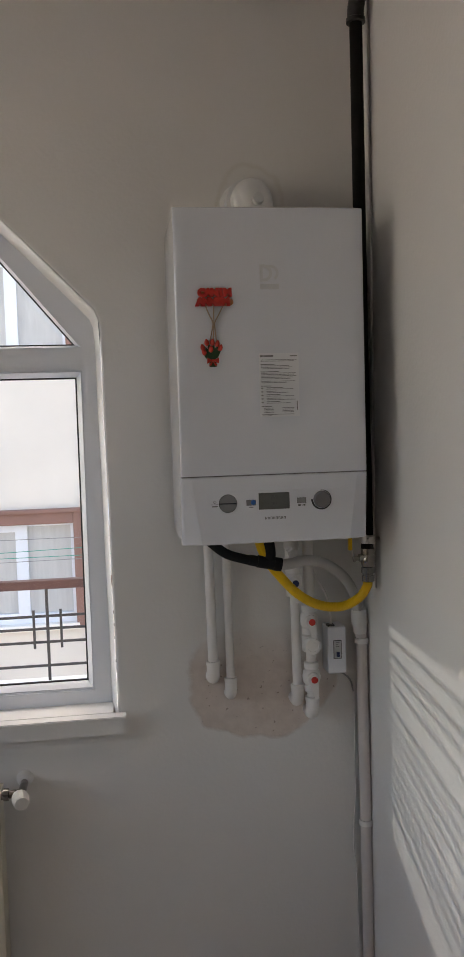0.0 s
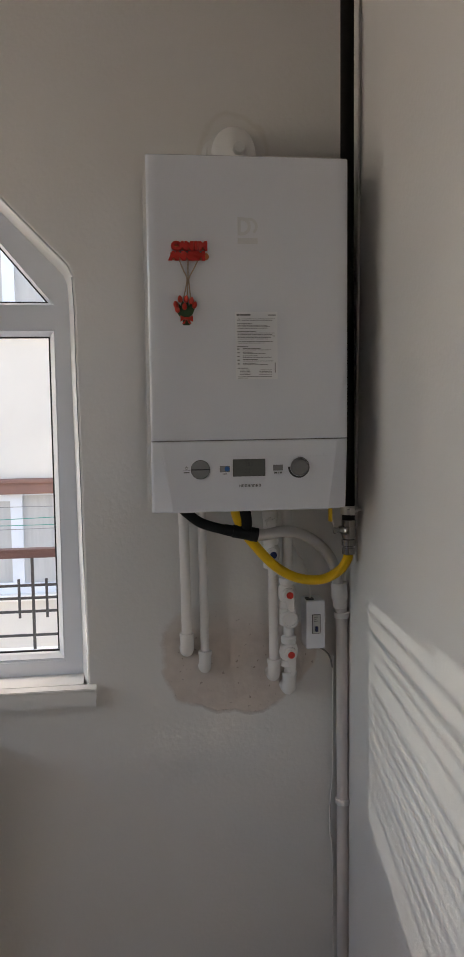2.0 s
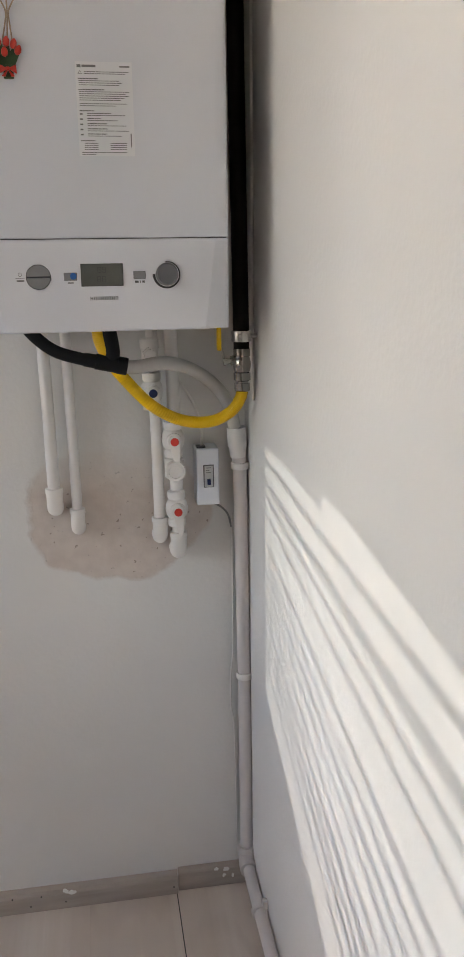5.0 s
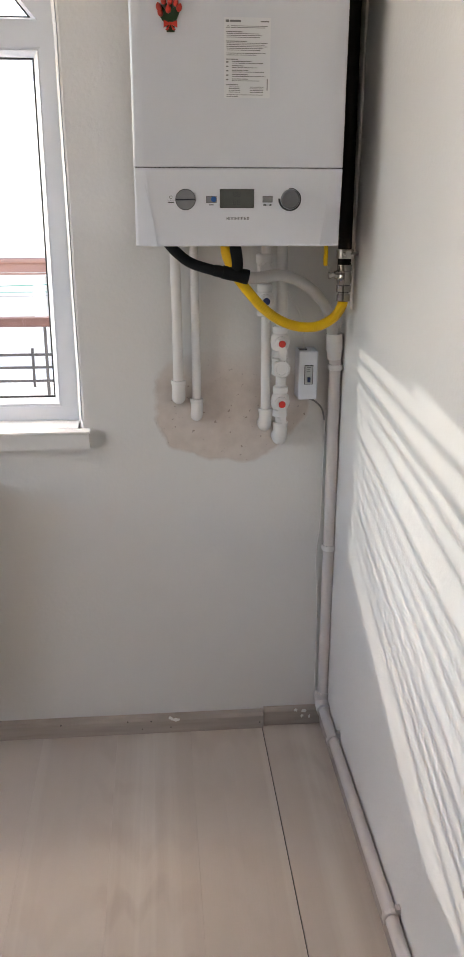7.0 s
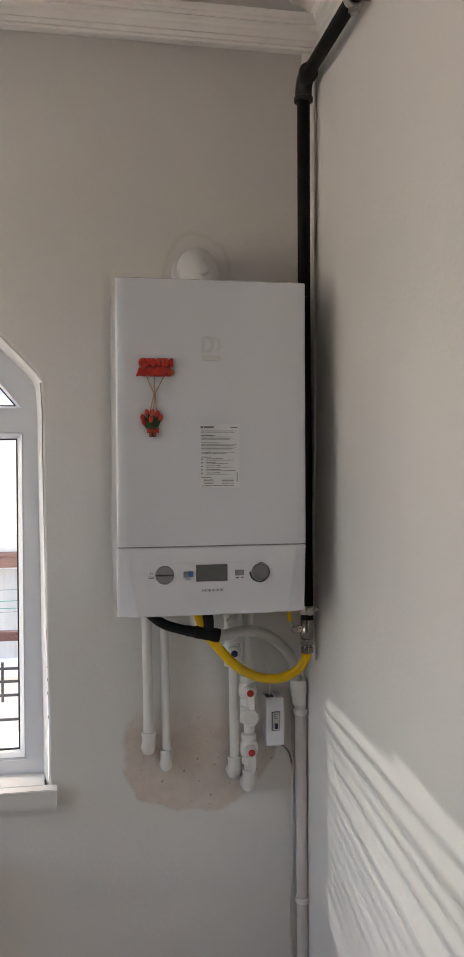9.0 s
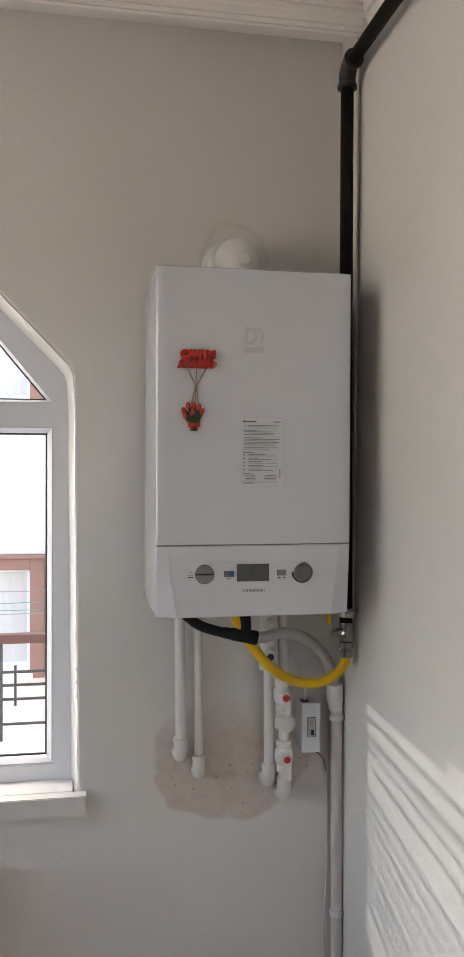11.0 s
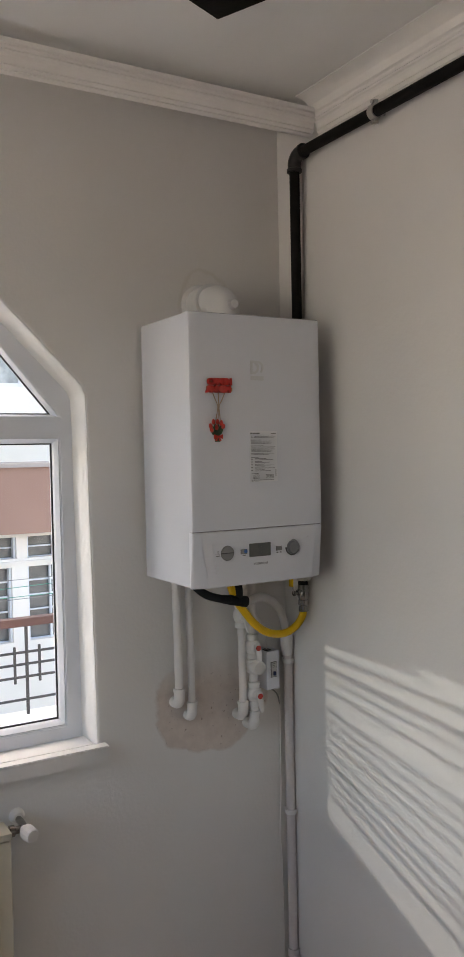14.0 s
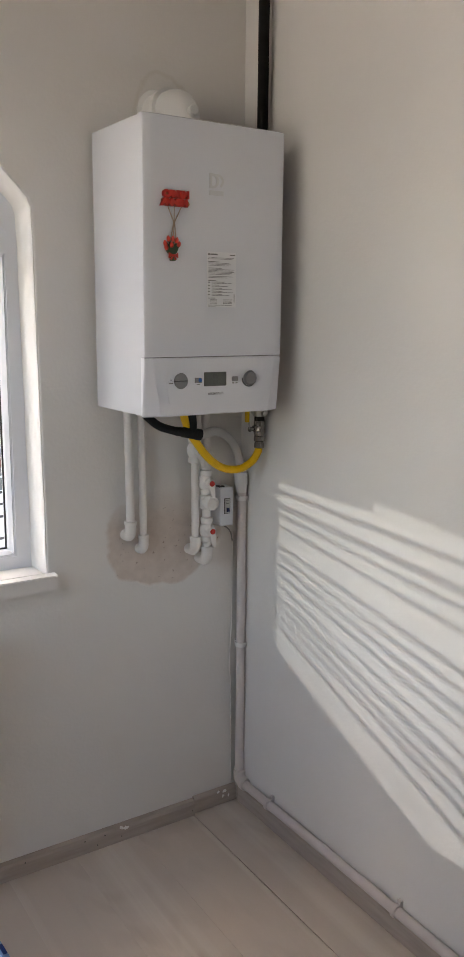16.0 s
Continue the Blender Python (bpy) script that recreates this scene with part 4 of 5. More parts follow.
    pts = glide([(-0.299, -0.165, 1.345), (-0.296, -0.165, 1.318), (-0.279, -0.162, 1.280), (-0.252, -0.158, 1.244), (-0.212, -0.152, 1.200), (-0.170, -0.145, 1.171), (-0.128, -0.138, 1.157), (-0.086, -0.135, 1.157), (-0.050, -0.135, 1.175), (-0.033, -0.138, 1.200), (-0.0295, -0.140, 1.218)], 40)
    rad = [0.0116 if k % 4 < 2 else 0.0111 for k in range(len(pts))]
    part("hose_coat", tube(bmesh.new(), pts, rad, 14), YELLOW, hose, smooth=60)


build_gas()


def build_drain():
    d = thing("condensate_hose", (-0.15, -0.12, 1.26), "black and grey condensate hose with a tee", "hose")
    part("black_hose", tube(bmesh.new(), glide([(-0.425, -0.165, 1.346), (-0.405, -0.168, 1.324), (-0.373, -0.17, 1.301), (-0.318, -0.17, 1.284), (-0.285, -0.168, 1.277)], 8), 0.0115, 16), BLACKHOSE, d, smooth=60)
    bm = turned(bmesh.new(), (-0.325, -0.170, 1.286), (1, 0.01, -0.20), [(0, 0.0125), (0.020, 0.0130), (0.020, 0.0145), (0.060, 0.0150), (0.060, 0.0160), (0.078, 0.0160)], 20)
    tube(bm, glide([(-0.279, -0.169, 1.276), (-0.274, -0.168, 1.300), (-0.280, -0.167, 1.345)], 5), 0.0135, 16)
    part("tee", bm, BLACKHOSE, d, "black rubber tee piece", smooth=40)
    pts = glide([(-0.262, -0.163, 1.270), (-0.226, -0.145, 1.267), (-0.175, -0.122, 1.270), (-0.120, -0.096, 1.252), (-0.070, -0.070, 1.213), (-0.040, -0.050, 1.165), (-0.026, -0.039, 1.105)], 14)
    rad = [(0.0135 if k % 2 else 0.0125) if k < 22 else 0.0132 for k in range(len(pts))]
    part("grey_hose", tube(bmesh.new(), pts, rad, 16), GREYHOSE, d, "grey ribbed hose", smooth=70)

    w = thing("waste_pipe", (-0.02, -0.035, 0.07), "pale painted waste pipe running down the corner and along the wall", "pipe")
    r = 0.0148
    part("riser", tube(bmesh.new(), [(-0.0220, -0.037, 1.10), (-0.0180, -0.034, 1.04), (-0.0135, -0.030, 0.56), (-0.0130, -0.030, 0.12), (-0.0130, -0.030, 0.09)], r, 20), PAINTED, w, smooth=50)
    part("socket", turned(bmesh.new(), (-0.0250, -0.038, 1.125), (0.05, 0.03, -1), [(0, 0.0150), (0.001, 0.0205), (0.040, 0.0205), (0.044, 0.0180), (0.060, 0.0175), (0.064, 0.0160)], 24), PIPE, w, smooth=40)
    bm = tube(bmesh.new(), glide([(-0.013, -0.030, 0.120), (-0.013, -0.030, 0.100), (-0.014, -0.037, 0.087), (-0.0155, -0.057, 0.082), (-0.0155, -0.072, 0.082)], 5), 0.0200, 20)
    part("foot_elbow", bm, PAINTED, w, "painted elbow at the floor", smooth=50)
    part("floor_run", tube(bmesh.new(), glide([(-0.0155, -0.07, 0.082), (-0.0170, -0.5, 0.085), (-0.0160, -0.95, 0.082), (-0.016, -1.9, 0.084), (-0.016, ROOM_D, 0.084)], 5), 0.0140, 20), PAINTED, w, smooth=50)

    def strap(at, way, rr):
        bm = turned(bmesh.new(), Vector(at) - Vector(way) * 0.007, way, [(0, rr), (0, rr + 0.0035), (0.002, rr + 0.0045), (0.012, rr + 0.0045), (0.014, rr + 0.0035), (0.014, rr)], 20)
        return bm
    for z, cx, cy in ((1.042, -0.0180, -0.034), (0.560, -0.0135, -0.030)):
        bm = strap((cx, cy, z), (0, 0, 1), r)
        box(bm, (cx - 0.006, cy + 0.014, z - 0.006), (cx + 0.006, 0.002, z + 0.006), 0.001)
        part("pipe_clip", bm, PIPE, w, "white plastic pipe clip")
    for cy in (-0.205, -0.778, -1.5, -2.3):
        bm = strap((-0.0165, cy, 0.083), (0, 1, 0), 0.0140)
        box(bm, (-0.010, cy - 0.007, 0.092), (0.002, cy + 0.007, 0.110), 0.002)
        part("pipe_clip", bm, PAINTED, w, "painted pipe clip")


build_drain()


def build_electrics():
    b = thing("breaker_box", (-0.088, 0, 1.02), "small white circuit breaker box on the wall", "breaker box")
    part("housing", box(bmesh.new(), (-0.1125, 0.001, 0.966), (-0.0655, -0.058, 1.086), 0.004, 3), PANEL, b)
    part("recess", boxes(((-0.0985, -0.057, 1.004), (-0.0770, -0.0592, 1.052), 0.001)), INK, b, "grey recessed frame")
    part("breaker", boxes(((-0.0965, -0.057, 1.006), (-0.0790, -0.0612, 1.050), 0.0008)), plain("breaker_grey", (0.50, 0.51, 0.51), rough=0.4), b, "pale grey breaker module")
    part("switch", boxes(((-0.0915, -0.060, 1.011), (-0.0845, -0.0680, 1.023), 0.001)), NAVY, b, "blue switch toggle")
    bm = bmesh.new()
    for z, w in ((1.046, 0.010), (1.041, 0.007), (1.036, 0.0095)):
        box(bm, (-0.0935, -0.0610, z - 0.0008), (-0.0935 + w, -0.0616, z + 0.0008))
    part("breaker_print", bm, BLACK_INK, b)
    part("cable_entry", boxes(((-0.110, -0.030, 1.084), (-0.092, -0.050, 1.0895))), DARK, b, "dark knocked-out cable entry")
    for label, pts, r in (
        ("thin white cable from boiler to breaker box", [(-0.165, -0.055, 1.345), (-0.160, -0.040, 1.26), (-0.135, -0.030, 1.215), (-0.108, -0.030, 1.165), (-0.098, -0.035, 1.115), (-0.100, -0.038, 1.082)], 0.0028),
        ("thin grey cable from breaker box to the corner", [(-0.094, -0.010, 0.968), (-0.080, -0.006, 0.958), (-0.060, -0.005, 0.949), (-0.042, -0.005, 0.930), (-0.034, -0.006, 0.90)], 0.0022),
        ("thin white cable beside the waste pipe", [(-0.032, -0.006, 0.93), (-0.033, -0.006, 0.75), (-0.034, -0.006, 0.62), (-0.041, -0.010, 0.55), (-0.041, -0.006, 0.47), (-0.034, -0.005, 0.40), (-0.031, -0.005, 0.07)], 0.0022),
        ("thin white cable along the wall behind the gas pipe", [(-0.003, -0.135, 2.598), (-0.003, -0.128, 2.2), (-0.003, -0.120, 1.7), (-0.003, -0.110, 1.32), (-0.003, -0.112, 1.19)], 0.0032),
    ):
        c = part("cable", tube(bmesh.new(), glide(pts, 8), r, 8), LINE_W if "grey" in label else PIPE, smooth=60)
        tagged(c, label, "cable", "cables by the boiler")


build_electrics()


# ---- radiator ----
def build_radiator():
    x1, x0, yf, yb, z0, z1 = -0.927, -1.727, -0.118, -0.042, 0.150, 0.750
    rad = thing("radiator", (-1.33, -0.08, 0.15), "cream panel radiator with slotted top grille below the window", "radiator")

    def panel(y, way):
        bm = bmesh.new()
        n = int((x1 - x0 - 0.03) / 0.04)
        xs, ds = [x0], [0.0]
        start = x0 + (x1 - x0 - n * 0.04) / 2
        for k in range(n):
            for u, d in ((0.000, 0), (0.007, 0), (0.011, 0.0055), (0.024, 0.0055), (0.028, 0), (0.039, 0)):
                xs.append(start + 0.04 * k + u)
                ds.append(d)
        xs.append(x1)
        ds.append(0.0)
        zs = [(z0 + 0.004, 0), (z0 + 0.035, 0), (z0 + 0.055, 1), (z1 - 0.075, 1), (z1 - 0.058, 0), (z1 - 0.022, 0)]
        rows = [[bm.verts.new((x, y + way * (d * on), z)) for x, d in zip(xs, ds)] for z, on in zs]
        for r, s in zip(rows, rows[1:]):
            for i in range(len(r) - 1):
                bm.faces.new((r[i], r[i + 1], s[i + 1], s[i]))
        made = bmesh.ops.extrude_face_region(bm, geom=bm.faces[:])
        bmesh.ops.translate(bm, verts=[v for v in made["geom"] if isinstance(v, bmesh.types.BMVert)], vec=(0, -way * 0.010, 0))
        return bm
    part("front_panel", panel(yf, -1), CREAM, rad, "ribbed cream steel panel", smooth=30)
    part("back_panel", panel(yb, 1), CREAM, rad, smooth=30)
    for x in (x0, x1):
        part("side_cover", box(bmesh.new(), (x - 0.002, yf + 0.004, z0 + 0.02), (x + 0.002, yb - 0.002, z1 - 0.012), 0.0008, 1), CREAM, rad)
    # grille: a shallow tray with cross slots
    bm = bmesh.new()
    slots = []
    n = int((x1 - x0 - 0.05) / 0.0115)
    for k in range(n):
        a = x0 + 0.030 + 0.0115 * k
        slots.append([(a, yf + 0.014, z1), (a + 0.0068, yf + 0.014, z1), (a + 0.0068, yb - 0.014, z1), (a, yb - 0.014, z1)])
    holed(bm, [(x0 - 0.003, yf - 0.003, z1), (x1 + 0.003, yf - 0.003, z1), (x1 + 0.003, yb + 0.002, z1), (x0 - 0.003, yb + 0.002, z1)], slots, (0, 0, -0.0015))
    box(bm, (x0 - 0.003, yf - 0.003, z1 - 0.016), (x1 + 0.003, yf - 0.0015, z1 - 0.0005))
    box(bm, (x1 + 0.0015, yf - 0.003, z1 - 0.016), (x1 + 0.003, yb + 0.002, z1 - 0.0005))
    part("top_grille", bm, CREAM, rad, "cream slotted top grille")
    part("fin_core", boxes(((x0 + 0.02, yf + 0.012, z0 + 0.03), (x1 - 0.02, yb - 0.012, z1 - 0.03))), SLOT, rad, "dark convector fins")
    # valve and thermostat head
    vz, vy = 0.737, -0.080
    bm = turned(bmesh.new(), (x1 - 0.004, vy, vz), (1, 0, 0), [(0, 0.012), (0.012, 0.012), (0.012, 0.015), (0.024, 0.015), (0.026, 0.010), (0.040, 0.010)], 12)
    tube(bm, glide([(x1 + 0.038, vy, vz), (x1 + 0.047, vy + 0.006, vz), (x1 + 0.050, vy + 0.03, vz), (x1 + 0.050, 0.002, vz)], 4), 0.0095, 14)
    v = part("valve", bm, NICKEL, rad, "nickel radiator valve", smooth=40)
    bm = turned(bmesh.new(), (x1 + 0.044, vy - 0.004, vz), (0.25, -1, -0.12), [(0, 0.012), (0.010, 0.013), (0.012, 0.019), (0.018, 0.0205), (0.040, 0.0185), (0.046, 0.016), (0.047, 0.010)], 12)
    part("valve_knob", bm, PIPE, v, "white plastic valve knob", smooth=25)
    part("wall_rosette", turned(bmesh.new(), (x1 + 0.050, 0.001, vz + 0.004), (0, -1, 0), [(0, 0.021), (0.006, 0.020), (0.014, 0.017), (0.020, 0.012)], 24), PIPE, rad, smooth=40)
    for x in (x0 + 0.12, x1 - 0.12):
        part("wall_bracket", boxes(((x - 0.012, yb - 0.002, z0 + 0.05), (x + 0.012, 0.001, z1 - 0.08))), CREAM, rad)


build_radiator()


# ---- ironing board standing in the room ----
def build_ironing_board():
    CLOTH, n, l, b, (noise_at, mixed, ramp) = material("blue_checked_cotton", (0.17, 0.29, 0.56), rough=0.9, grain=0.06, scale=25, bump=0.3, bump_scale=400, spec=0.2)
    co, sep = n.new("ShaderNodeTexCoord"), n.new("ShaderNodeSeparateXYZ")
    l.new(co.outputs["Object"], sep.inputs[0])

    def calc(op, a, c):
        q = n.new("ShaderNodeMath")
        q.operation = op
        for i, v in enumerate((a, c)):
            if isinstance(v, (int, float)):
                q.inputs[i].default_value = v
            else:
                l.new(v, q.inputs[i])
        return q.outputs[0]

    def stripe(axis, period, a, c, shift=0.0):
        f = calc("FRACT", calc("ADD", calc("DIVIDE", sep.outputs[axis], period), 50.0 + shift), 0.0)
        return calc("MULTIPLY", calc("GREATER_THAN", f, a), calc("LESS_THAN", f, c))
    base = b.inputs["Base Color"].links[0].from_socket
    out = mixed(calc("MULTIPLY", stripe("X", 0.044, 0.0, 0.48), stripe("Y", 0.036, 0.0, 0.55)), base, (0.022, 0.055, 0.24))
    out = mixed(calc("MULTIPLY", stripe("X", 0.022, 0.35, 0.62, 0.5), stripe("Y", 0.036, 0.66, 0.90)), out, (0.03, 0.05, 0.16))
    l.new(out, b.inputs["Base Color"])
    board = thing("ironing_board", (-1.40, -1.0, 0), "ironing board with blue and white checked cover", "ironing board")
    edge = [(-1.176, -1.75), (-1.168, -1.40), (-1.170, -1.25), (-1.184, -1.03), (-1.203, -0.79), (-1.228, -0.63), (-1.280, -0.49), (-1.360, -0.44)]
    loop = edge + [(-2.77 - x, y) for x, y in edge[::-1]]
    pts = [p.to_2d() for p in glide([(x, y, 0) for x, y in loop], 4)]
    bm = slab(bmesh.new(), [(p.x, p.y, 0.832) for p in pts], (0, 0, -0.028))
    bmesh.ops.bevel(bm, geom=[e for e in bm.edges if abs(e.verts[0].co.z - e.verts[1].co.z) < 1e-5], offset=0.009, segments=3, affect="EDGES")
    part("padded_cover", bm, CLOTH, board, smooth=40)
    for y0, y1 in ((-0.75, -1.60), (-1.60, -0.75)):
        bm = bmesh.new()
        for x in (-1.32, -1.45):
            tube(bm, [(x, y0, 0.806), (x, y1, 0.014)], 0.010, 10)
        tube(bm, [(-1.60, y1, 0.012), (-1.17, y1, 0.012)], 0.012, 10)
        part("leg_frame", bm, PIPE, board, "white tubular leg frame", smooth=50)


build_ironing_board()


# ---- black lamp on the ceiling ----
def build_ceiling_lamp():
    lamp = thing("ceiling_lamp", (-0.81, -0.86, ROOM_H), "black square metal lamp mounted on the white ceiling", "lamp")
    a = radians(23.4)
    u, v, c = Vector((-math.cos(a), -math.sin(a), 0)), Vector((math.sin(a), -math.cos(a), 0)), Vector((-0.538, -0.573, 2.655))
    square = lambda d, z: [tuple(c + u * i + v * k + Vector((0, 0, z))) for i, k in ((d, d), (0.40 - d, d), (0.40 - d, 0.40 - d), (d, 0.40 - d))]
    bm = slab(bmesh.new(), square(0, 0), (0, 0, 0.030))
    bmesh.ops.bevel(bm, geom=bm.edges[:], offset=0.004, segments=2, affect="EDGES")
    part("housing", bm, GASBLACK, lamp, smooth=40)
    part("ceiling_plate", slab(bmesh.new(), square(0.08, 0.029), (0, 0, ROOM_H - 2.684)), GASBLACK, lamp)


build_ceiling_lamp()


# ---- outside: terrace, lane and the houses across ----
def build_outside():
    LANE = -3.2
    tagged(part("ground", boxes(((-400, -400, LANE - 0.2), (400, 400, LANE))), ASPHALT), "grey paved ground of the lane", "ground", kind="structure")
    tagged(part("pavement", boxes(((-3.5, 0.26, -0.35), (3.5, 2.08, -0.12))), RENDER_W), "pale cement terrace floor outside the window", "terrace", kind="structure")
    tagged(part("trim", box(bmesh.new(), (-3.5, 1.93, -0.12), (3.5, 2.07, 0.385), 0.006), RENDER_W), "low white parapet under the railing", "parapet", kind="structure")

    rail = thing("railing", (-0.6, 2.0, 0.385), "brown metal terrace railing with wooden handrail", "railing")
    Y = 2.0
    part("handrail", box(bmesh.new(), (-3.4, Y - 0.03, 0.838), (3.4, Y + 0.03, 0.880), 0.005), RAILWOOD, rail, "red-brown wooden handrail")
    for z in (0.703, 0.642, 0.577, 0.462):
        part("bar", tube(bmesh.new(), [(-3.4, Y, z), (3.4, Y, z)], 0.0068, 8), RAILMETAL, rail)
    for k in range(-3, 6):
        x = -0.975 + 0.73 * k
        part("post", box(bmesh.new(), (x - 0.007, Y - 0.007, 0.380), (x + 0.007, Y + 0.007, 0.842), 0.001, 1), RAILMETAL, rail)
        for s in (-0.064, 0.064):
            part("short_bar", box(bmesh.new(), (x + s - 0.006, Y - 0.013, 0.548), (x + s + 0.006, Y - 0.001, 0.735), 0.001, 1), RAILMETAL, rail)
        m = x + 0.365
        for s, h in ((-0.068, 0.036), (0, 0.052), (0.068, 0.036)):
            part("short_bar", box(bmesh.new(), (m + s - 0.006, Y - 0.013, 0.462 - h), (m + s + 0.006, Y - 0.001, 0.462 + h), 0.001, 1), RAILMETAL, rail)

    lines = thing("clothes_line", (-3.3, 1.9, -0.12), "thin clothes lines between two posts on the terrace", "clothes line")
    for x in (-3.3, 2.6):
        part("line_post", tube(bmesh.new(), [(x, 1.86, -0.12), (x, 1.86, 1.3)], 0.018, 10), RAILMETAL, lines)
    for y, z0, z1, mat in ((1.86, 1.098, 1.100, LINE_W), (1.86, 0.985, 1.135, LINE_G), (1.86, 1.012, 1.018, LINE_G), (1.86, 0.975, 1.03, LINE_W)):
        part("line", tube(bmesh.new(), [(-3.3, y, z0), (-0.4, y, (z0 + z1) / 2 - 0.004), (2.6, y, z1)], 0.0017, 6), mat, lines)

    # near house across the lane, with brown-trimmed windows
    house = thing("house", (-3.4, 6.0, LANE), "pale beige rendered house with brown window surrounds", "house")
    F = 6.0
    spans = [(-0.28, 0.80), (2.19, 3.27), (4.66, 5.74)]
    hole = lambda z0, z1: [(-2.29, F, z0), (-0.915, F, z0), (-0.915, F, z1), (-2.29, F, z1)]
    part("wall", holed(bmesh.new(), [(-6.5, F, LANE), (-0.46, F, LANE), (-0.46, F, 0.90), (-0.555, F, 0.95), (-0.56, F, 1.83), (-0.50, F, 1.86), (-0.49, F, 12.0), (-6.5, F, 12.0)], [hole(*s) for s in spans], (0, 6.0, 0)), BEIGE_R, house)
    for z0, z1 in spans:
        # grey board closes the hole behind the panes, shade put into its colour
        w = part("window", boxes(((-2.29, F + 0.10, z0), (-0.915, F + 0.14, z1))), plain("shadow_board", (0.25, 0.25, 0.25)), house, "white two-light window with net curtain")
        bm = bmesh.new()
        prof = lambda a, b: box(bm, a, b, 0.012, 2)
        prof((-2.305, F - 0.045, z0 - 0.02), (-2.15, F + 0.06, z1 + 0.02))
        prof((-1.035, F - 0.045, z0 - 0.02), (-0.90, F + 0.06, z1 + 0.02))
        prof((-2.151, F - 0.044, z1 - 0.10), (-1.034, F + 0.06, z1 + 0.02))
        box(bm, (-2.34, F - 0.075, z1 + 0.005), (-0.875, F + 0.02, z1 + 0.045), 0.01, 2)
        part("surround", bm, BROWN, w, "brown painted window surround")
        bm = holed(bmesh.new(), [(-2.155, F + 0.03, z0), (-1.03, F + 0.03, z0), (-1.03, F + 0.03, z1 - 0.095), (-2.155, F + 0.03, z1 - 0.095)], [[(-2.045, F + 0.03, z0 + 0.13), (-1.58, F + 0.03, z0 + 0.13), (-1.58, F + 0.03, z1 - 0.17), (-2.045, F + 0.03, z1 - 0.17)], [(-1.47, F + 0.03, z0 + 0.12), (-1.065, F + 0.03, z0 + 0.12), (-1.065, F + 0.03, z1 - 0.12), (-1.47, F + 0.03, z1 - 0.12)]], (0, 0.06, 0))
        part("frame", bm, PVC, w, "white plastic frame")
        part("sill", box(bmesh.new(), (-2.20, F - 0.06, z0 - 0.03), (-1.01, F + 0.05, z0 + 0.03), 0.008), RENDER_W, w)
        for x0, x1 in ((-2.05, -1.575), (-1.475, -1.06)):
            part("pane", boxes(((x0, F + 0.07, z0 + 0.11), (x1, F + 0.074, z1 - 0.11))), CURTAIN, w, "glass with net curtain behind")
    down = part("downpipe", tube(bmesh.new(), [(-0.83, F - 0.065, LANE), (-0.83, F - 0.065, 11.8)], 0.052, 16), PVC, house, "white plastic downpipe", smooth=50)
    for z in (-1.2, 0.62, 2.02, 4.4):
        part("collar", turned(bmesh.new(), (-0.83, F - 0.065, z), (0, 0, 1), [(0, 0.052), (0.01, 0.062), (0.09, 0.062), (0.10, 0.052)], 16), PVC, down)
    part("branch_pipe", tube(bmesh.new(), glide([(-0.62, F + 0.01, 1.16), (-0.62, F - 0.06, 1.15), (-0.632, F - 0.07, 1.09), (-0.735, F - 0.065, 0.66), (-0.83, F - 0.065, 0.52)], 6), 0.034, 12), PVC, house, "white waste branch pipe", smooth=50)

    # further house with a terracotta bay
    far = thing("house", (2.5, 9.0, LANE), "white house with terracotta bay and gridded windows", "house")
    G = 9.0
    wins = [(0.92, 1.80, 0.29, 0.585), (1.00, 1.73, -0.86, 0.17), (1.95, 2.75, 0.29, 0.585), (1.95, 2.65, -0.86, 0.17)]
    part("wall", holed(bmesh.new(), [(-0.45, G + 0.25, LANE), (6.5, G + 0.25, LANE), (6.5, G + 0.25, 1.5), (-0.45, G + 0.25, 1.5)], [[(a, G + 0.25, c), (b, G + 0.25, c), (b, G + 0.25, d), (a, G + 0.25, d)] for a, b, c, d in wins], (0, 3.0, 0)), RENDER_W, far)
    part("bay", slab(bmesh.new(), [(0.335, G, 0.655), (6.4, G, 0.635), (6.4, G, 1.55), (0.745, G, 1.555), (0.42, G, 1.845), (0.335, G, 1.845)], (0, 3.2, 0)), PINK, far, "terracotta rendered bay")
    part("bay", slab(bmesh.new(), [(-0.44, G + 0.02, 0.67), (0.333, G + 0.02, 0.655), (0.333, G + 0.02, 1.845), (-0.44, G + 0.02, 1.85)], (0, 3.2, 0)), VEILED, far, "terracotta bay end with a pale glass reflection in its colour")
    cop = bmesh.new()
    for a, b in (((-0.44, 1.875), (0.43, 1.870)), ((0.43, 1.870), (0.75, 1.580)), ((0.75, 1.580), (6.4, 1.575))):
        slab(cop, [(a[0], G - 0.05, a[1] - 0.035), (b[0], G - 0.05, b[1] - 0.035), (b[0], G - 0.05, b[1] + 0.02), (a[0], G - 0.05, a[1] + 0.02)], (0, 3.3, 0))
    part("coping", cop, plain("coping_stone", (0.42, 0.37, 0.34), rough=0.85, grain=0.1, scale=5), far, "weathered coping")
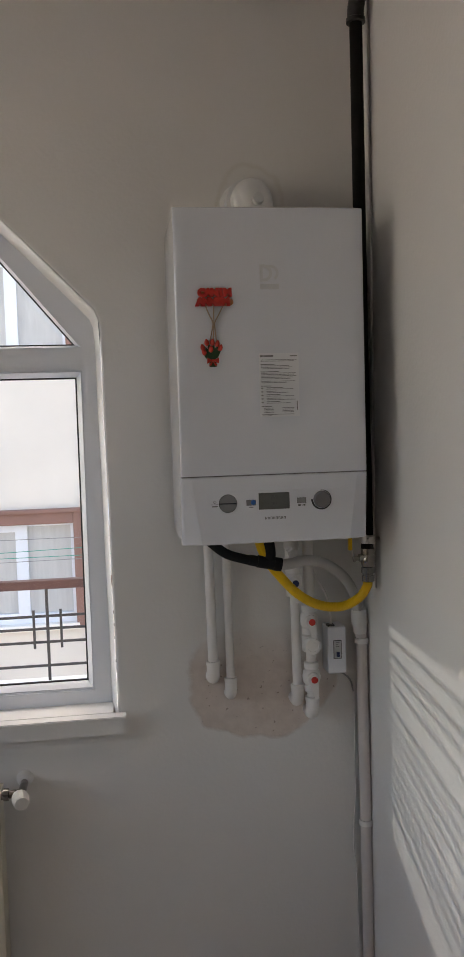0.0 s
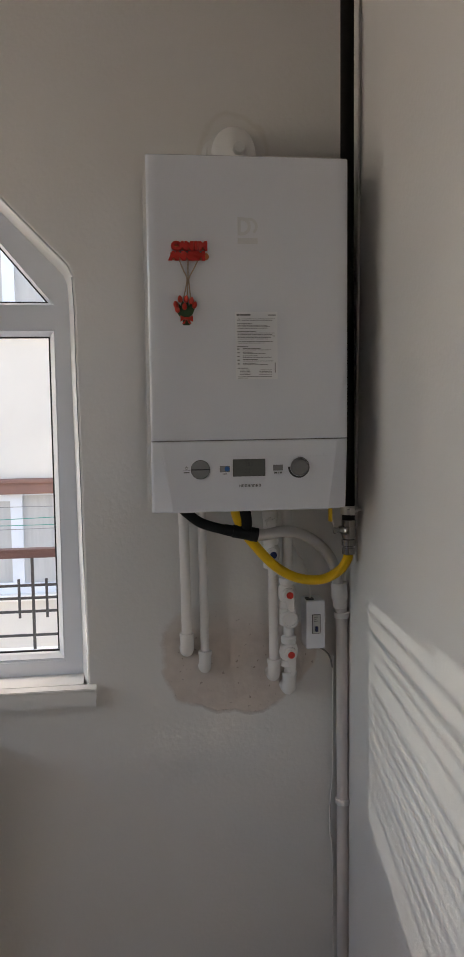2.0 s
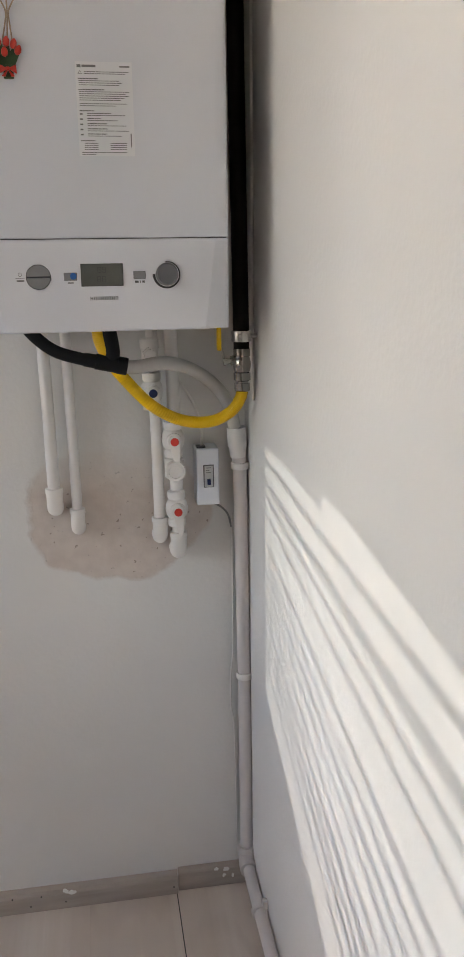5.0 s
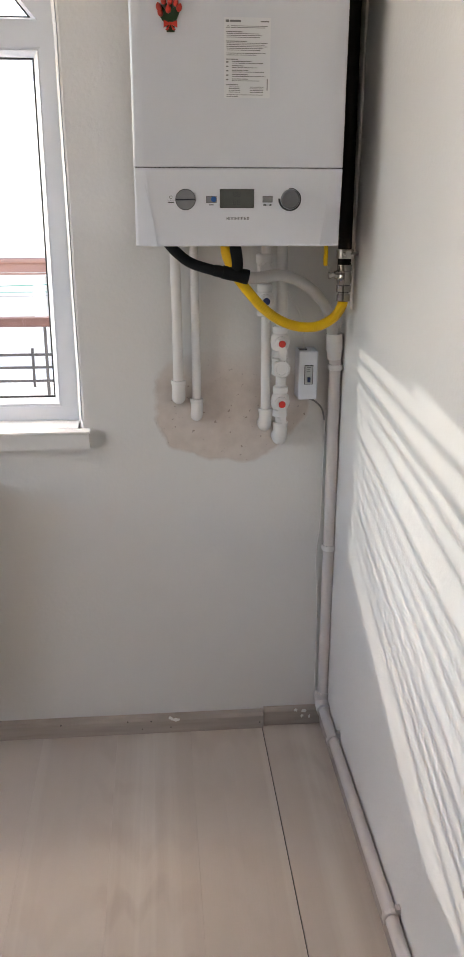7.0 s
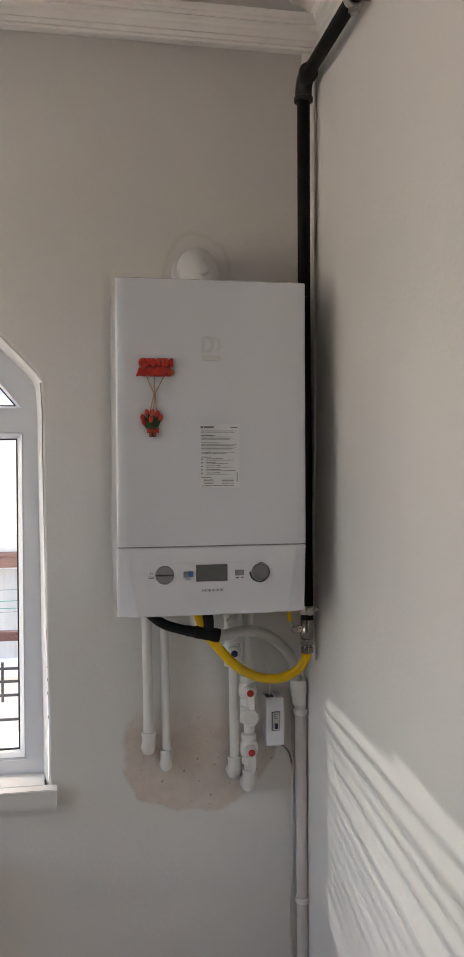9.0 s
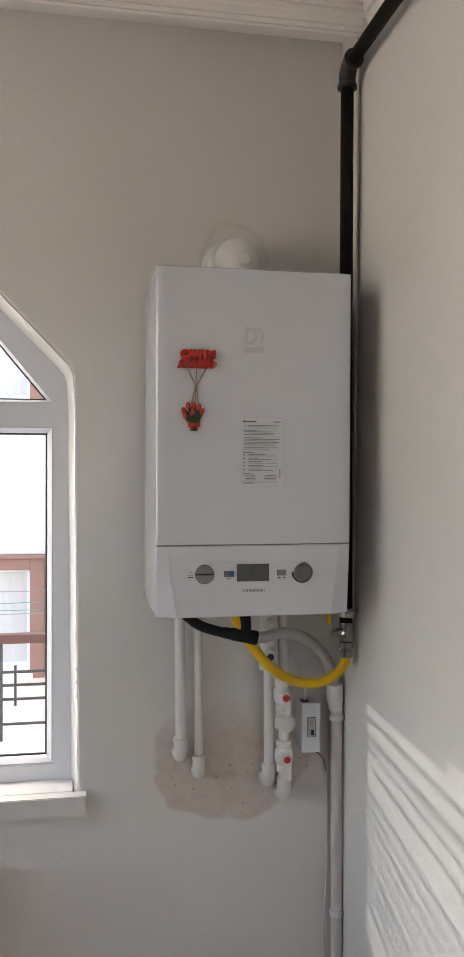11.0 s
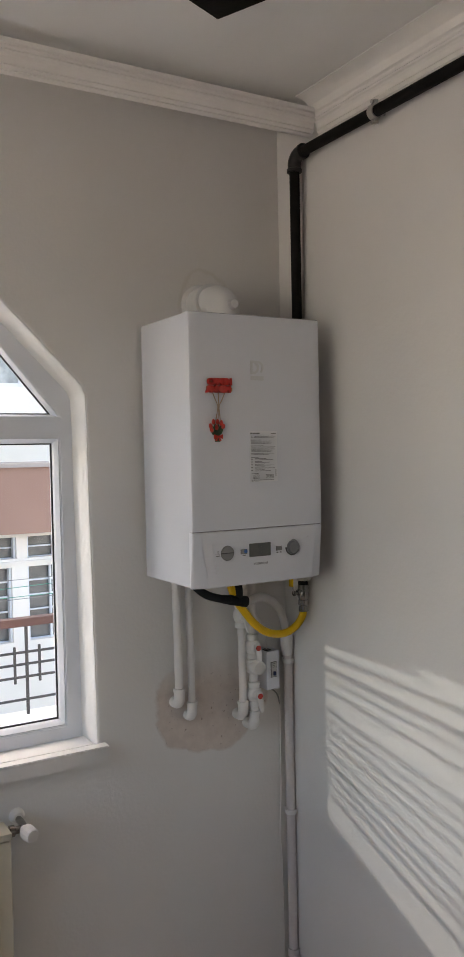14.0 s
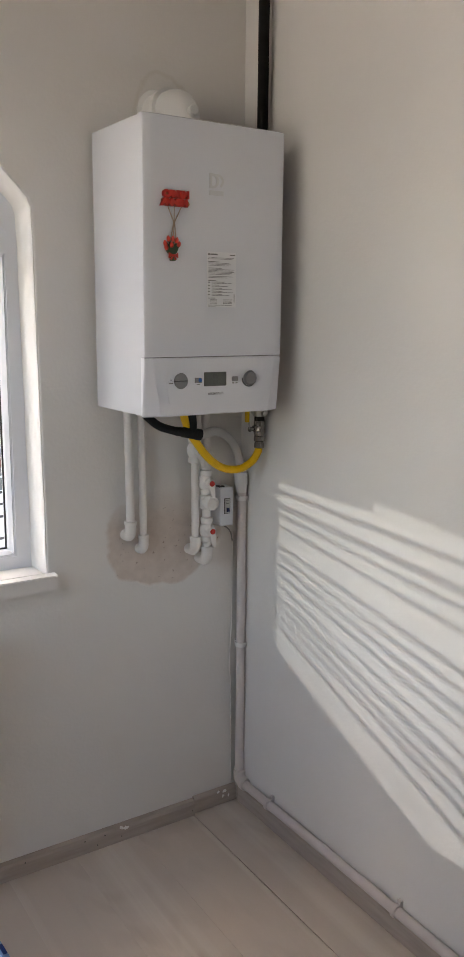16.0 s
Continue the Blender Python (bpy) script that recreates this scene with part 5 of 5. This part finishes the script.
    part("vent_pipe", turned(bmesh.new(), (0.06, G + 0.30, 0.03), (0, -1, 0), [(0, 0.085), (0.10, 0.085), (0.10, 0.055), (0.02, 0.05)], 24), plain("teal_plastic", (0.02, 0.16, 0.15), rough=0.4), far, "teal round vent pipe")
    part("vent_plate", box(bmesh.new(), (-0.13, G + 0.235, -0.19), (0.20, G + 0.26, 0.22), 0.004), RENDER_W, far)
    for a, b, c, d in wins:
        w = part("window", boxes(((a, G + 0.42, c), (b, G + 0.46, d))), DIMGLASS, far, "dark glass in white frame")
        bm = boxes(((a - 0.03, G + 0.30, c), (a + 0.03, G + 0.40, d)), ((b - 0.03, G + 0.30, c), (b + 0.03, G + 0.40, d)), (((a + b) / 2 - 0.012, G + 0.34, c), ((a + b) / 2 + 0.012, G + 0.40, d)))
        n = max(1, round((d - c) / 0.19))
        for k in range(n + 1):
            z = c + (d - c) * k / n
            box(bm, (a, G + 0.36, z - 0.010), (b, G + 0.395, z + 0.010))
        part("frame", bm, PVC, w, "white glazing bars")
    part("ledge", box(bmesh.new(), (-0.25, G + 0.20, 0.225), (6.4, G + 0.27, 0.255), 0.004), RENDER_W, far)

    # pale block behind
    block = thing("house", (0, 13.0, LANE), "tall pale rendered block behind the lane houses", "house")
    B = 13.0
    u0, u1, v0, v1 = 1.76, 3.10, 2.95, 4.40
    part("wall", holed(bmesh.new(), [(-0.5, B, LANE), (9, B, LANE), (9, B, 12.5), (-0.5, B, 12.5)], [[(u0, B, v0), (u1, B, v0), (u1, B, v1), (u0, B, v1)]], (0, 4, 0)), RENDER_W, block)
    # sky and leaf reflections in this glass are put into its blotchy colour
    w = part("window", boxes(((u0, B + 0.12, v0), (u1, B + 0.16, v1))), plain("sky_lit_glass", (0.40, 0.44, 0.46), rough=0.2, grain=0.35, scale=4, spot=(0.62, 0.62, 0.60), spot_scale=6, spot_mix=0.6), block, "pale grey window with white frame")
    for x0, x1, z0, z1, d in ((u0, u0 + 0.07, v0, v1, 0.0), (u1 - 0.07, u1, v0, v1, 0.0), (u0 + 0.07, u1 - 0.07, v0, v0 + 0.07, 0.005), (2.39, 2.47, v0 + 0.07, v1, 0.01)):
        part("frame", boxes(((x0, B + 0.02 + d, z0), (x1, B + 0.10 - d, z1))), PVC, w, "white window frame")


build_outside()


# ---- unseen slatted mask, added before the spot to stripe its wall patch ----
def build_spot_mask():
    win = tagged(new("spot_mask"), "unseen slatted mask that shapes the added spot's light", "window", kind="structure")
    near = lambda y, z: PATCH_SPOT_AT + (Vector((0, y, z)) - PATCH_SPOT_AT) * (0.8 / 8.5)
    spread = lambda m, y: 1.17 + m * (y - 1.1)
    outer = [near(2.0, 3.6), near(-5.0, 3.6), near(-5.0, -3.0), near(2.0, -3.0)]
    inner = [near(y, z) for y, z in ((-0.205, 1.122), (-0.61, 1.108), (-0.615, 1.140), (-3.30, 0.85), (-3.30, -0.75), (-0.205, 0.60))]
    # mask plate round the beam; its cut-out gives the patch its outline
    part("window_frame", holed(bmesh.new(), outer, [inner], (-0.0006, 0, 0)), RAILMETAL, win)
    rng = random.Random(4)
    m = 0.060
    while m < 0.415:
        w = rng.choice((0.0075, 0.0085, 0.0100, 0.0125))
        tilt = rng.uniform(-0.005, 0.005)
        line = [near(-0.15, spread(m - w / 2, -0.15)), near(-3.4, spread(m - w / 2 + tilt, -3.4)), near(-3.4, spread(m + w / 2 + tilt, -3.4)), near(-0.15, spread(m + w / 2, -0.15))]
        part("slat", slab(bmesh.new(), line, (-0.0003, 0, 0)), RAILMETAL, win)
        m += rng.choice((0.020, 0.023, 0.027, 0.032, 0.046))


build_spot_mask()


# ---- floor boards, last ----
def build_floor():
    floor = tagged(part("floor", boxes(((ROOM_W, ROOM_D, -0.1), (0, 0, -0.004))), SLOT), "pale limed laminate floor with one open joint", "floor", kind="structure")
    edges = [-0.002, -0.1805, -0.386, -0.590] + [-0.590 - 0.204 * k for k in range(1, 15)]
    for i, (x1, x0) in enumerate(zip(edges, edges[1:])):
        x0 = max(x0, ROOM_W)
        if x1 - x0 < 0.02:
            continue
        gap = 0.0012 if i < 2 else 0.0001
        y = -0.002
        for k in range(5):
            end = max(ROOM_D, y - (1.38 if k else (2.3, 1.2, 1.9, 1.55, 1.02)[i % 5]))
            if y - end < 0.02:
                break
            bm = bmesh.new()
            box(bm, (x0 + gap * (i in (0, 2) or i > 2), end + 0.0004, -0.0035), (x1 - gap * (i == 1 or i > 2), y - 0.0004, 0.0))
            bmesh.ops.bevel(bm, geom=[e for e in bm.edges if all(v.co.z > -0.001 for v in e.verts)], offset=0.0008 if i < 2 else 0.0003, segments=1, affect="EDGES")
            part("plank", bm, FLOOR, floor)
            y = end


build_floor()
